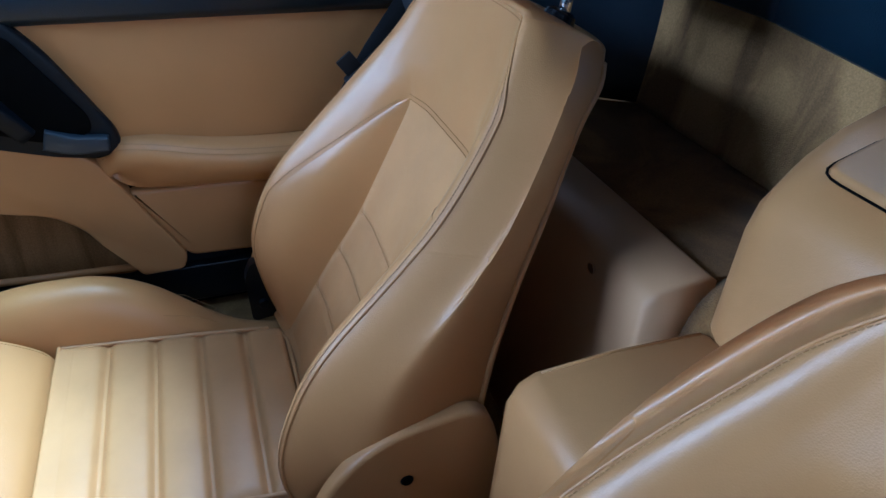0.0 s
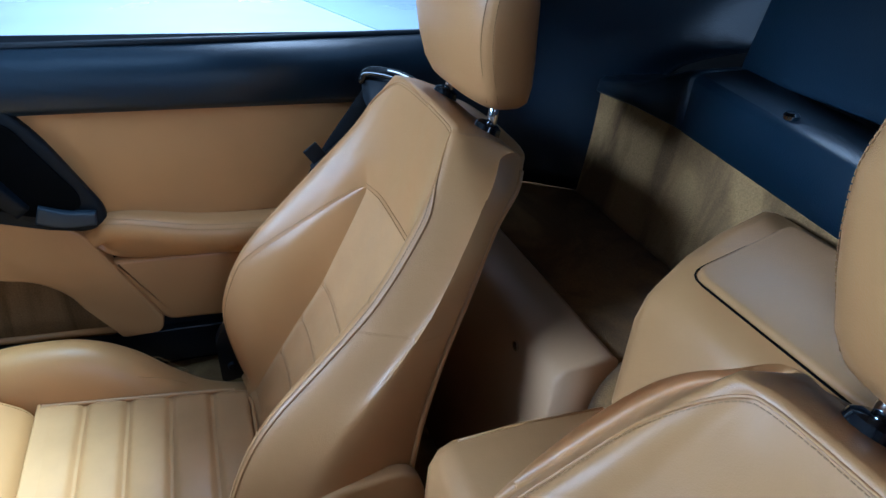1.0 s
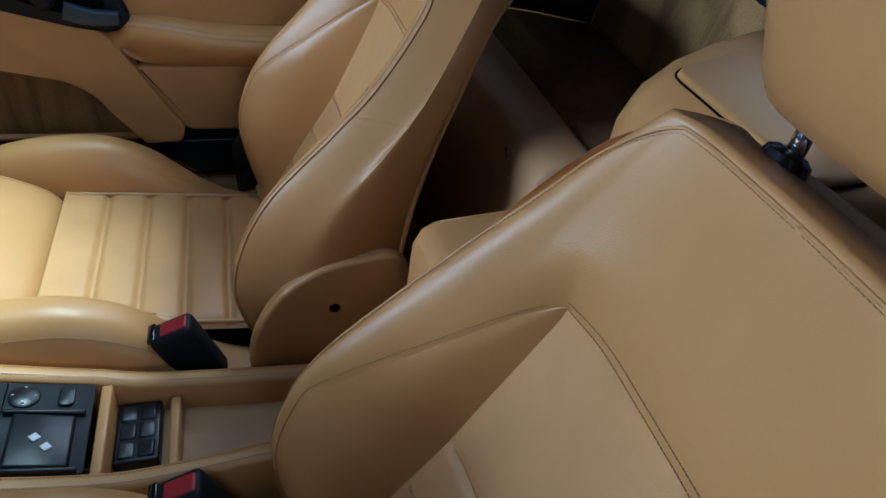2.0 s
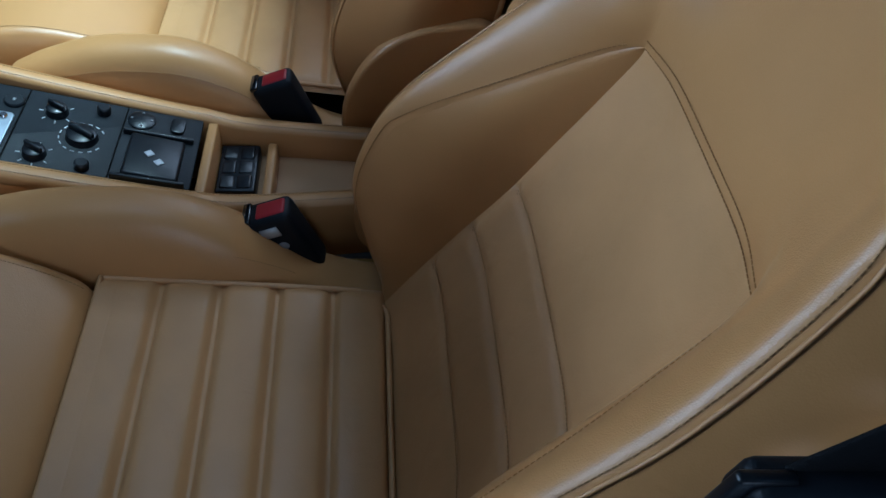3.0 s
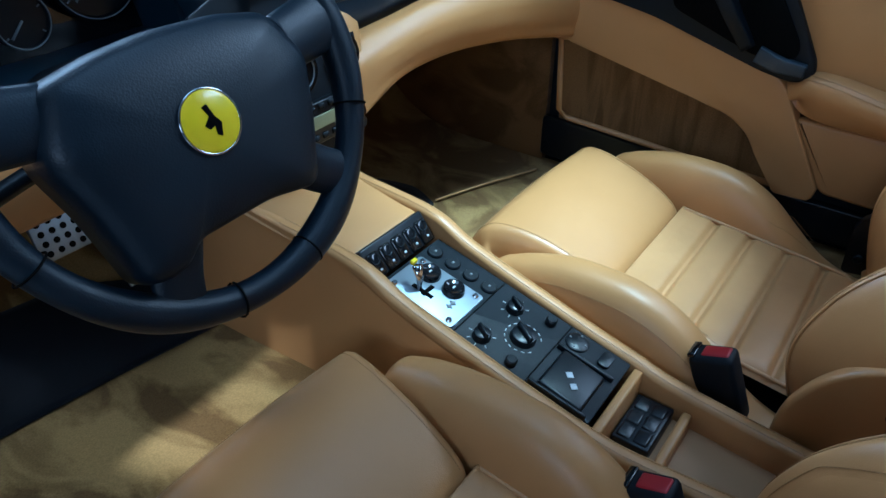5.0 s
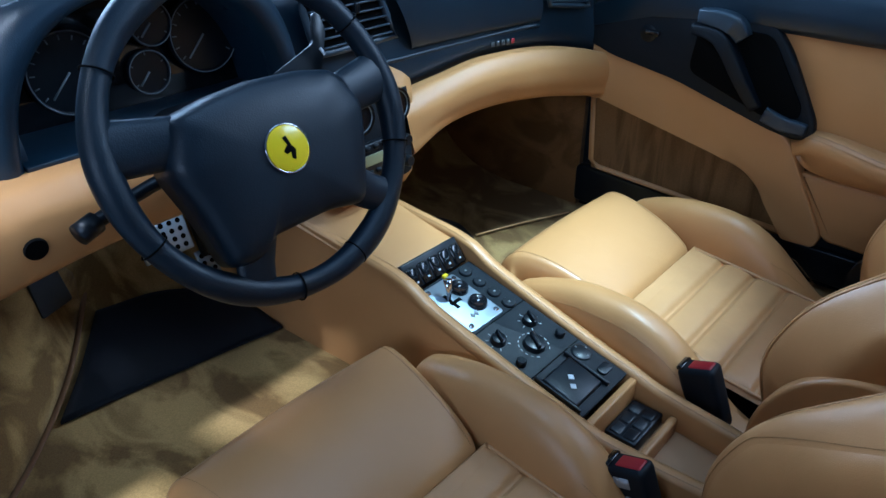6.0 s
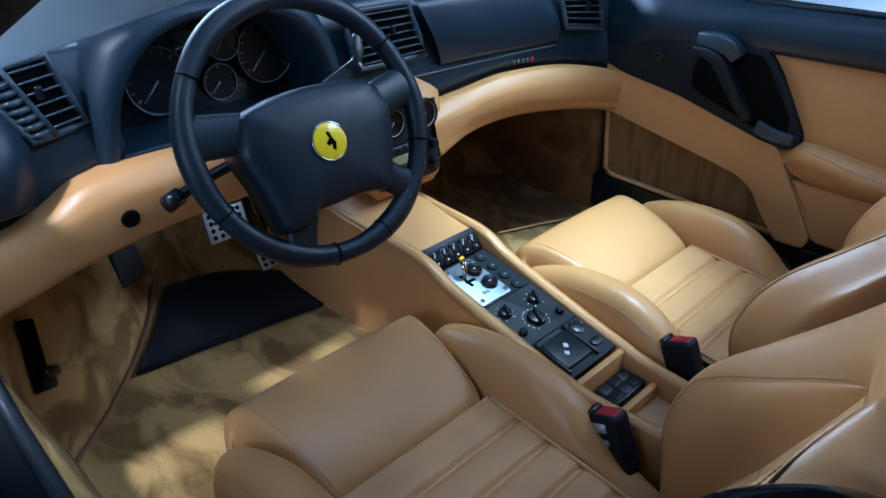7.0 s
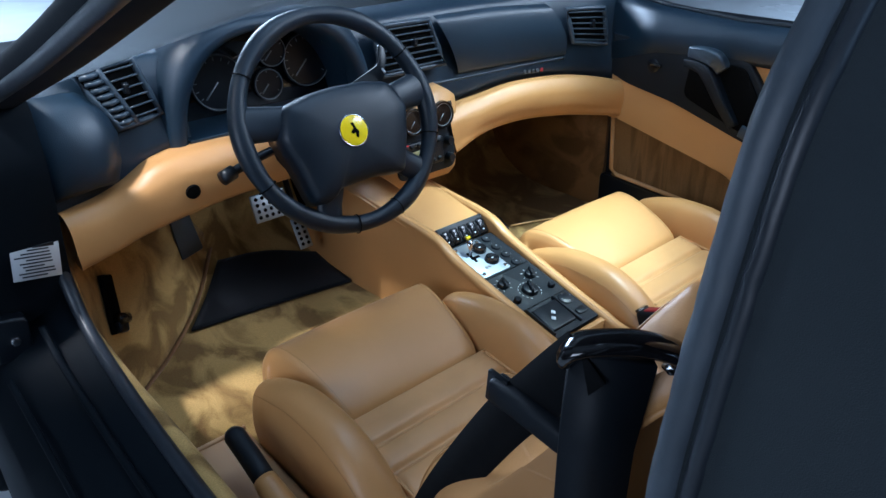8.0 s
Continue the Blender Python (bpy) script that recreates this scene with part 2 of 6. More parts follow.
def smooth_poly(pts, r, seg=5):
    """A polygon with rounded corners."""
    out = []
    n = len(pts)
    for i in range(n):
        p, a, b = np.array(pts[i], float), np.array(pts[i - 1], float), np.array(pts[(i + 1) % n], float)
        rr = r[i] if isinstance(r, (list, tuple)) else r
        la, lb = np.linalg.norm(a - p), np.linalg.norm(b - p)
        k = min(rr, 0.45 * la, 0.45 * lb)
        if k < 1e-5:
            out.append(p)
            continue
        s, e = p + (a - p) / la * k, p + (b - p) / lb * k
        for t in np.linspace(0, 1, seg):
            out.append((1 - t) ** 2 * s + 2 * t * (1 - t) * p + t * t * e)
    return out


def prism(pts, depth, mat, r=0.0, bevel=0.002, name="prism", seg=2, rseg=5):
    """A plate: a polygon in x, y with rounded corners, from z = 0 up to depth, with rounded edges."""
    poly = smooth_poly(pts, r, rseg) if r else [np.array(p, float) for p in pts]
    bm = bmesh.new()
    vs = [bm.verts.new((p[0], p[1], 0)) for p in poly]
    f = bm.faces.new(vs)
    ex = bmesh.ops.extrude_face_region(bm, geom=[f])
    top = [g for g in ex["geom"] if isinstance(g, bmesh.types.BMVert)]
    for v in top:
        v.co.z = depth
    if bevel:
        ts = set(top)
        edges = [e for e in bm.edges if e.verts[0] in ts and e.verts[1] in ts]
        bmesh.ops.bevel(bm, geom=edges, offset=bevel, segments=seg, profile=0.5, affect="EDGES")
    return from_bm(name, bm, mat)


def lathe(profile, mat, seg=32, name="lathe"):
    """Turns a profile of (radius, height) about the z axis."""
    P = [[(r * math.cos(a), r * math.sin(a), z) for a in np.linspace(0, 2 * math.pi, seg + 1)] for r, z in profile]
    bm = bmesh.new()
    rows = []
    for row in P:
        rows.append([bm.verts.new(p) for p in row[:-1]])
    for a, b in zip(rows[:-1], rows[1:]):
        for i in range(seg):
            j = (i + 1) % seg
            bm.faces.new((a[i], a[j], b[j], b[i]))
    bm.faces.new(rows[-1])
    bm.faces.new(rows[0][::-1])
    bmesh.ops.remove_doubles(bm, verts=bm.verts, dist=1e-6)
    return from_bm(name, bm, mat, angle=35)


def tube(path, r, mat, seg=8, name="tube", closed=False, flat=1.0, normal=None):
    """A round or flat tube along a path."""
    p = np.asarray(path, float)
    n = len(p)
    t = np.roll(p, -1, 0) - np.roll(p, 1, 0) if closed else np.gradient(p, axis=0)
    t /= np.linalg.norm(t, axis=1)[:, None] + 1e-12
    up = np.array(normal if normal is not None else (0.13, 0.21, 0.97), float)
    rings = []
    for i in range(n):
        u = np.cross(t[i], up)
        if np.linalg.norm(u) < 1e-4:
            u = np.cross(t[i], (1, 0, 0))
        u /= np.linalg.norm(u)
        w = np.cross(u, t[i])
        rr = r[i] if isinstance(r, (list, tuple, np.ndarray)) else r
        rings.append([p[i] + rr * (math.cos(a) * u + flat * math.sin(a) * w) for a in np.linspace(0, 2 * math.pi, seg, endpoint=False)])
    v = np.array(rings).reshape(-1, 3)
    f = []
    for i in range(n if closed else n - 1):
        for j in range(seg):
            a, b = i * seg + j, i * seg + (j + 1) % seg
            c, d = ((i + 1) % n) * seg + (j + 1) % seg, ((i + 1) % n) * seg + j
            f.append((a, d, c, b))
    if not closed:
        f += [tuple(range(seg)), tuple(range((n - 1) * seg, n * seg))[::-1]]
    return to_mesh(name, v, f, mat)


def stitches(path, mat, name="stitching", gap=0.0040, length=0.0029, r=0.00042):
    """A row of short threads along a path, in one mesh."""
    p = np.asarray(path, float)
    s = np.concatenate([[0], np.cumsum(np.linalg.norm(np.diff(p, axis=0), axis=1))])
    v, f = [], []
    for a in np.arange(0.001, s[-1] - length, gap):
        e = [np.array([np.interp(q, s, p[:, k]) for k in range(3)]) for q in (a, a + length)]
        d = e[1] - e[0]
        d /= np.linalg.norm(d) + 1e-12
        u = np.cross(d, (0.3, 0.5, 0.81))
        u /= np.linalg.norm(u)
        w = np.cross(d, u)
        b = len(v)
        for q in e:
            for k in range(4):
                v.append(q + r * (math.cos(k * math.pi / 2) * u + math.sin(k * math.pi / 2) * w))
        for k in range(4):
            f.append((b + k, b + (k + 1) % 4, b + 4 + (k + 1) % 4, b + 4 + k))
    return to_mesh(name, v, f, mat)


def basis(origin, xaxis, yaxis):
    """A pose from an origin and two axes in the plane of a plate; its z axis is the plate's outward side."""
    x = Vector(xaxis).normalized()
    z = x.cross(Vector(yaxis)).normalized()
    y = z.cross(x)
    m = Matrix((x, y, z)).transposed().to_4x4()
    m.translation = Vector(origin)
    return m


def loft(sections, mat, name="loft", caps=True):
    """Closed rings joined into one skin."""
    s = np.asarray(sections, float)
    n, m = s.shape[:2]
    f = []
    for i in range(n - 1):
        for j in range(m):
            k = (j + 1) % m
            f.append((i * m + j, i * m + k, (i + 1) * m + k, (i + 1) * m + j))
    if caps:
        f += [tuple(range(m))[::-1], tuple(range((n - 1) * m, n * m))]
    return to_mesh(name, s.reshape(-1, 3), f, mat)


def super_ring(cx, cy, hx, hy, z, power=3.0, seg=40):
    a = np.linspace(0, 2 * math.pi, seg, endpoint=False)
    c, s = np.cos(a), np.sin(a)
    return np.stack([cx + hx * np.sign(c) * np.abs(c) ** (2 / power), cy + hy * np.sign(s) * np.abs(s) ** (2 / power), np.full(seg, z)], -1)


# ---- showroom ----
tagged(put("ground", to_mesh("ground", [(-60, -60, 0), (60, -60, 0), (60, 60, 0), (-60, 60, 0)], [(0, 1, 2, 3)], SHOW_FLOOR)), "pale grey glossy showroom floor under the car", "floor", kind="structure")
for nm, pts in (("wall_east", [(9, -9), (9.2, -9), (9.2, 9), (9, 9)]), ("wall_north", [(-9, 9), (9, 9), (9, 9.2), (-9, 9.2)]),
                ("wall_west", [(-9.2, -9), (-9, -9), (-9, 9), (-9.2, 9)]), ("wall_south", [(-9, -9.2), (9, -9.2), (9, -9), (-9, -9)])):
    # the west wall is out of view and kept dark against bounced light
    light = nm != "wall_west"
    tagged(put(nm, prism(pts, 3.4, SHOW_WALL if light else WALL_DARK, bevel=0)), "plain white painted showroom wall" if light else "plain wall added out of view, dark grey to cut bounced light", "wall", kind="structure")
# ceiling added out of view, its grey kept low to limit bounce
tagged(put("ceiling", prism([(-9.2, -9.2), (9.2, -9.2), (9.2, 9.2), (-9.2, 9.2)], 0.2, CEILING, bevel=0), at=pose(0, 0, 3.4)), "plain ceiling added out of view, dark grey to cut bounced light", "ceiling", kind="structure")
tagged(put("floor_bay", prism([(0, 0), (3.2, 0), (3.2, 2.4), (0, 2.4)], 0.012, SHOW_GREY, bevel=0.004), at=pose(4.6, -3.9, 0, 0, 0, 14)), "blue-grey coated bay on the showroom floor", "floor panel", kind="structure")

# ---- seats ----
BZ = [0.255, 0.31, 0.38, 0.45, 0.50, 0.57, 0.61, 0.68, 0.73, 0.757]
BACK = dict(
    yc=[-0.258, -0.289, -0.330, -0.372, -0.396, -0.429, -0.446, -0.468, -0.484, -0.494],
    xi=[0.142, 0.140, 0.136, 0.130, 0.125, 0.117, 0.112, 0.104, 0.094, 0.084],
    xw=[0.186, 0.198, 0.206, 0.205, 0.200, 0.190, 0.182, 0.158, 0.137, 0.118],
    yw=[-0.258, -0.238, -0.226, -0.244, -0.273, -0.337, -0.374, -0.430, -0.462, -0.482],
    xs=[0.212, 0.233, 0.242, 0.242, 0.239, 0.231, 0.223, 0.197, 0.166, 0.140],
    yr=[-0.400, -0.406, -0.416, -0.426, -0.435, -0.451, -0.466, -0.503, -0.540, -0.556],
)


def smoothstep(a, b, x):
    t = np.clip((x - a) / (b - a), 0, 1)
    return t * t * (3 - 2 * t)


def back_surface(sides, zs):
    """Points of one half of the backrest's skin: rows over height, columns from the middle of the insert (0) over the wing (4) to the middle of the rear (9)."""
    q = {k: hermite(BZ, v, zs) for k, v in BACK.items()}
    out = np.zeros((len(zs), len(sides), 2))
    for i, z in enumerate(zs):
        yc, xi, xw, yw, xs, yr = (q[k][i] for k in ("yc", "xi", "xw", "yw", "xs", "yr"))
        rec = float(smoothstep(0.735, 0.665, z)) if z > 0.4 else 1.0
        p = np.array([(0, yc - 0.004), (xi * 0.6, yc - 0.003), (xi, yc + 0.003), (xi + 0.42 * (xw - xi), yc + 0.60 * (yw - yc)), (xw, yw), (xs - 0.005, yw - 0.056),
                      (xs + 0.004, 0.45 * yw + 0.55 * yr), (xs - 0.010, yr), (xs * 0.62, yr - 0.018 + 0.020 * rec), (0, yr - 0.024 + 0.026 * rec)])
        s = np.asarray(sides)
        a = np.where((s <= 2)[:, None], hermite([0, 1, 2], p[:3], s), np.where((s <= 7)[:, None], hermite([2, 3, 4, 5, 6, 7], p[2:8], s), hermite([7, 8, 9], p[7:], s)))
        g = hermite(np.arange(10), np.vstack([(0, yc), (xi * 0.6, yc + 0.002), (xi, yc + 0.35 * (yw - yc)), p[3:]]), s)
        out[i] = a + (g - a) * smoothstep(0.600, 0.665, z)
    return out


def skin(sign, sides, zs, seams=()):
    xy = back_surface(sides, zs)
    P = np.dstack([sign * xy[..., 0], xy[..., 1], np.repeat(np.asarray(zs)[:, None], len(sides), 1)])
    du, dv = np.gradient(P, axis=1), np.gradient(P, axis=0)
    nrm = -np.cross(du, dv) * sign
    nrm /= np.linalg.norm(nrm, axis=2)[..., None] + 1e-12
    # the top slopes down behind its front edge
    P[..., 2] -= 0.026 * smoothstep(0.66, 0.757, P[..., 2]) * np.clip((-0.488 - P[..., 1]) / 0.065, 0, 1.2)
    P[..., 2] += smoothstep(0.69, 0.757, P[..., 2]) * (0.008 - 0.012 * smoothstep(0.105, 0.165, np.abs(P[..., 0])))
    for fn in seams:
        P = P + nrm * fn(np.asarray(sides)[None, :, None], np.asarray(zs)[:, None, None])
    return P


def joined(name, patches, mat):
    v, f, b = [], [], 0
    for P, flip in patches:
        a, q = grid(P)
        v.append(a)
        f.append((q[:, ::-1] if flip else q) + b)
        b += len(a)
    me = to_mesh(name, np.vstack(v), np.vstack(f), mat)
    bm = bmesh.new()
    bm.from_mesh(me)
    bmesh.ops.remove_doubles(bm, verts=bm.verts, dist=1e-5)
    bmesh.ops.recalc_face_normals(bm, faces=bm.faces)
    bm.to_mesh(me)
    bm.free()
    me.polygons.foreach_set("use_smooth", [True] * len(me.polygons))
    return me


def crest(z):
    """Where the seam on the wing's face runs: from the insert's upper corner out to the wing's front."""
    return 2.0 + 1.62 * np.clip((0.612 - z) / 0.14, 0, 1) ** 0.6 * (1 - 0.12 * smoothstep(0.36, 0.27, z))


def build_seat():
    seat = thing("car_seat", "tan leather sports seat with ribbed insert, standing on the carpeted footwell", "car seat", (0, -0.05, 0.2), group="pair of front seats")
    chan = [0.345, 0.401, 0.457]

    def ribs(s, z):
        k = np.clip((z - 0.30) / 0.06, 0, 3)
        d = np.min([np.abs(z - c) for c in chan], axis=0)
        puff = 0.0040 * np.exp(-(((z - 0.39) / 0.10) ** 4)) * (1 - np.exp(-(((2 - s) / 0.22) ** 2)))
        return puff - 0.0032 * np.exp(-((d / 0.0050) ** 2)) * (1 - np.exp(-(((2 - s) / 0.08) ** 2)))

    zi = np.linspace(0.26, 0.6122, 150)
    si = np.linspace(0, 2, 26)
    put("backrest_insert", joined("backrest_insert", [(skin(1, si, zi, [ribs]), False), (skin(-1, si, zi, [ribs]), True)], LEATHER_PALE), seat, "worn tan leather insert with sewn cross channels")
    for c in chan:
        q = [(u, back_surface([2 * abs(u)], [c])[0, 0]) for u in np.linspace(-0.94, 0.94, 50)]
        for dz in (-0.0022, 0.0022):
            put("stitching", stitches([(math.copysign(p[0], u), p[1] + 0.0006, c + dz) for u, p in q], THREAD), seat)
    for sg in (1, -1):
        zb = np.concatenate([np.linspace(0.258, 0.57, 60), np.linspace(0.572, 0.6122, 40)])
        P = np.zeros((len(zb), 30, 3))
        w = np.linspace(0, 1, 30)
        for i, z in enumerate(zb):
            s = 2 + w * (crest(z) - 2)
            P[i] = skin(sg, np.maximum.accumulate(s + np.arange(30) * 1e-7), [z - 1e-4, z, z + 1e-4])[1]
        # the panel is padded between its seams
        c = np.sin(np.pi * w)[None, :] * np.sin(np.pi * np.clip((zb - 0.258) / 0.355, 0, 1))[:, None] ** 0.5
        P[..., 1] += 0.007 * c
        put("backrest_bolster", joined("backrest_bolster", [(P, sg < 0)], LEATHER), seat)
        Q = np.zeros((len(zb), 44, 3))
        w = np.linspace(0, 1, 44)
        for i, z in enumerate(zb):
            s = crest(z) + w * (7 - crest(z))
            Q[i] = skin(sg, s, [z - 1e-4, z, z + 1e-4])[1]
        put("backrest_wing", joined("backrest_wing", [(Q, sg < 0)], LEATHER), seat)
        line = np.array([skin(sg, [crest(z) + 0.10, crest(z) + 0.12, crest(z) + 0.14], [z - 1e-4, z, z + 1e-4])[1, 1] for z in zb[8:-2]])
        line[:, 1] += 0.0008
        put("stitching", stitches(line, THREAD), seat)
        # piped rear edge and pivot cover
        edge = np.array([skin(sg, [6.98, 7.0, 7.02], [z - 1e-4, z, z + 1e-4])[1, 1] for z in np.linspace(0.40, 0.748, 60)])
        put("piping", tube(edge, 0.0035, LEATHER, name="piping"), seat)
        # sewn crest: a fine cord with stitches on both sides, from the cushion up and over to the middle
        th = np.linspace(0, math.pi / 2, 30)[1:]
        for off, what in ((0.0, "seam_cord"), (-0.10, "stitching")):
            zt = 0.752 + off * 0.03
            uv = [(4.18 + off, z) for z in np.linspace(0.30, 0.685, 60)] + [(4.18 + off - 1.3 * (1 - math.cos(k)), 0.685 + (zt - 0.685) * math.sin(k)) for k in th] + [(q, zt) for q in np.linspace(2.88 + off, -0.02, 30)[1:]]
            row = np.array([skin(sg, [u - 0.01, u, u + 0.01], [z - 1e-4, z, z + 1e-4])[1, 1] for u, z in uv]) + np.array((sg * 0.0003, 0.0004, 0))
            put(what, tube(row, 0.0013, LEATHER, name=what) if what == "seam_cord" else stitches(row, THREAD), seat)
        cover = prism([(-0.224, 0.290), (-0.231, 0.335), (-0.253, 0.381), (-0.281, 0.412), (-0.319, 0.433), (-0.408, 0.447), (-0.428, 0.38), (-0.42, 0.24), (-0.235, 0.24)], 0.016, LEATHER, r=0.03, bevel=0.006, name="pivot_cover", seg=4)
        m = basis((sg * 0.2375, 0, 0), (0, 1, 0), (0, 0, 1)) if sg > 0 else basis((sg * 0.2375, 0, 0), (0, 1, 0), (0, 0, 1)) @ Matrix.Diagonal((1, 1, -1, 1))
        pc = put("pivot_cover", cover, seat, at=m)
        put("pivot_button", lathe([(0.0, 0.002), (0.0052, 0.002), (0.0066, 0.0), (0.0066, -0.002)], VOID, 20, "pivot_button"), pc, "dark round hole plug", at=basis((sg * 0.2535, -0.3285, 0.372), (sg * 0.0, 1, 0), (0, 0, 1)) if sg > 0 else basis((-0.2535, -0.3285, 0.372), (0, -1, 0), (0, 0, 1)))
    # upper panel over the insert, and the closed rear
    zu = np.concatenate([np.linspace(0.6118, 0.757, 40)])
    su = np.linspace(0, 7, 70)
    top = []
    for sg in (1, -1):
        U = skin(sg, su, zu)
        cap = [U[-1] * (1 - k) + k * np.stack([U[-1, :, 0] * 0.0 + U[-1, :, 0], np.full(70, -0.553), np.minimum(U[-1, :, 2], 0.738)], -1) for k in np.linspace(0, 1, 10)[1:]]
        cap = np.array([np.stack([c[:, 0] * (1 - 0.10 * k), c[:, 1], c[:, 2] + 0.005 * math.sin(k * math.pi)], -1) for c, k in zip(cap, np.linspace(0, 1, 10)[1:])])
        top.append((np.concatenate([U, cap]), sg < 0))
    put("backrest_upper", joined("backrest_upper", top, LEATHER), seat)
    rear = []
    for sg in (1, -1):
        R = skin(sg, np.linspace(7, 9, 26), np.linspace(0.262, 0.757, 60))
        c = np.array([np.stack([R[-1, :, 0] * (1 - 0.10 * k), R[-1, :, 1] * (1 - k) + k * (-0.553), R[-1, :, 2] * (1 - k) + k * np.minimum(R[-1, :, 2], 0.738)], -1) for k in np.linspace(0, 1, 8)[1:]])
        rear.append((np.concatenate([R, c]), sg < 0))
    put("back_shell", joined("back_shell", rear, LEATHER), seat)
    xs = np.linspace(-1, 1, 60)
    for off in (0.0, 0.006):
        q = [back_surface([2 * abs(u)], [0.6125 + off])[0, 0] for u in xs]
        put("stitching", stitches([(math.copysign(p[0], u), p[1] + 0.0012, 0.6125 + off) for p, u in zip(q, xs)], THREAD), seat)

    put("back_plug", lathe([(0, 0.003), (0.006, 0.003), (0.0085, 0.0), (0.0085, -0.004)], VOID, 18, "back_plug"), seat, "dark round plug in the seat's rear", at=basis((0.078, float(back_surface([8.25], [0.475])[0, 0, 1]) - 0.001, 0.475), (-1, 0, 0), (0, 0.1, 1)))
    # cushion: insert, thigh pad, two bolsters
    ys = [-0.305, -0.25, -0.10, 0.03]
    zc = [0.262, 0.270, 0.287, 0.300]
    yy = np.linspace(-0.266, 0.028, 360)
    xx = np.linspace(-0.158, 0.158, 60)
    Z = hermite(ys, zc, yy)
    gap = np.abs((yy - 0.028 + 0.029) % 0.058 - 0.029)
    gap = np.where(yy > 0.01, 0.02, gap)
    k = 0.85 - 0.85 * np.exp(-((gap / 0.0058) ** 2)) + 0.12 * np.exp(-((gap / 0.0016) ** 2)) + 0.36 * np.sin(np.pi * np.clip(gap / 0.029, 0, 1) / 2)
    edge = 1 - np.clip((np.abs(xx) - 0.136) / 0.022, 0, 1) ** 2
    H = Z[:, None] + (0.0078 * k[:, None] - 0.004) * edge[None] - 0.007 * (1 - edge)[None] - 0.030 * np.clip((-0.255 - yy) / 0.011, 0, 1)[:, None] ** 2
    P = np.dstack([np.repeat(xx[None], 360, 0), np.repeat(yy[:, None], 60, 1), H])
    put("cushion_insert", joined("cushion_insert", [(P, False)], LEATHER_PALE), seat, "worn tan leather insert with sewn cross channels")
    put("piping", tube([(x, 0.0285, 0.3015) for x in np.linspace(-0.152, 0.152, 30)], 0.0032, LEATHER_PALE, name="piping"), seat)
    rear_u = np.linspace(-1, 1, 40)
    put("piping", tube([(0.1505 * u, -0.262 + 0.030 * np.clip((abs(u) - 0.80) / 0.20, 0, 1) ** 2, 0.2665) for u in rear_u], 0.003, LEATHER_PALE, name="piping"), seat)
    for sg in (1, -1):
        put("piping", tube([(sg * 0.1505, y, z + 0.001) for y, z in zip(yy[40:], Z[40:])], 0.003, LEATHER_PALE, name="piping"), seat)
    t = np.linspace(0, 8, 90)
    py = hermite(range(9), [0.030, 0.045, 0.085, 0.140, 0.190, 0.230, 0.256, 0.262, 0.255], t)
    pz = hermite(range(9), [0.292, 0.312, 0.334, 0.352, 0.359, 0.352, 0.325, 0.285, 0.205], t)
    u = np.linspace(-1, 1, 60)
    hw = hermite(range(9), [0.155, 0.159, 0.165, 0.173, 0.182, 0.190, 0.195, 0.196, 0.194], t)
    drop = np.clip((np.abs(u) - 0.84) / 0.16, 0, 1) ** 2.4 * 2.2
    P = np.zeros((90, 60, 3))
    for i in range(90):
        nx = np.array([py[min(i + 1, 89)] - py[max(i - 1, 0)], pz[min(i + 1, 89)] - pz[max(i - 1, 0)]])
        nx /= np.linalg.norm(nx)
        P[i, :, 0] = u * hw[i]
        P[i, :, 1] = py[i] - 0.030 * drop * -nx[1] * 1.0 - 0.012 * u * u * (t[i] > 4) * smoothstep(4, 6, t[i])
        P[i, :, 2] = pz[i] - 0.030 * drop * nx[0]
    put("thigh_pad", joined("thigh_pad", [(P, False)], LEATHER), seat)
    for k in (5, 54):
        put("stitching", stitches(P[8:78, k] + np.array((0, 0, 0.0006)), THREAD), seat)
    put("stitching", stitches([(x, 0.252 - 0.012 * (x / 0.185) ** 2, 0.334) for x in np.linspace(-0.165, 0.165, 60)], THREAD), seat)
    by = [-0.30, -0.24, -0.19, -0.14, -0.10, -0.05, 0.0, 0.07, 0.12, 0.155, 0.185, 0.205]
    bz = [0.236, 0.238, 0.258, 0.300, 0.336, 0.363, 0.373, 0.371, 0.359, 0.346, 0.326, 0.285]
    bw = [0.030, 0.034, 0.038, 0.041, 0.043, 0.044, 0.044, 0.044, 0.042, 0.038, 0.030, 0.012]
    yb = np.concatenate([np.linspace(-0.30, 0.15, 60), np.linspace(0.153, 0.205, 18)])
    for sg in (1, -1):
        S = []
        for y, z, w in zip(yb, hermite(by, bz, yb), hermite(by, bw, yb)):
            a = np.linspace(-0.30 * math.pi, 1.30 * math.pi, 36)
            h = (z - 0.215)
            cx = 0.194 + 0.008 * smoothstep(0.05, 0.2, y)
            x = cx + w * np.sign(np.cos(a)) * np.abs(np.cos(a)) ** 0.75
            zz = np.where(np.sin(a) > 0, z - h * 0.62 + h * 0.62 * np.abs(np.sin(a)) ** 0.85, z - h * 0.62 - h * 0.6 * np.abs(np.sin(a)))
            S.append(np.stack([sg * x, np.full(36, y), zz], -1)[:: sg])
        put("cushion_bolster", loft(S, LEATHER, "cushion_bolster"), seat)
        ridge = [(sg * (0.194 + 0.008 * smoothstep(0.05, 0.2, y) + (w + 0.0004) * math.cos(0.26 * math.pi) ** 0.75), y, 0.215 + (z - 0.215) * (0.38 + 0.62 * math.sin(0.26 * math.pi) ** 0.85) + 0.0004) for y, z, w in zip(yb, hermite(by, bz, yb), hermite(by, bw, yb)) if -0.2 < y < 0.19]
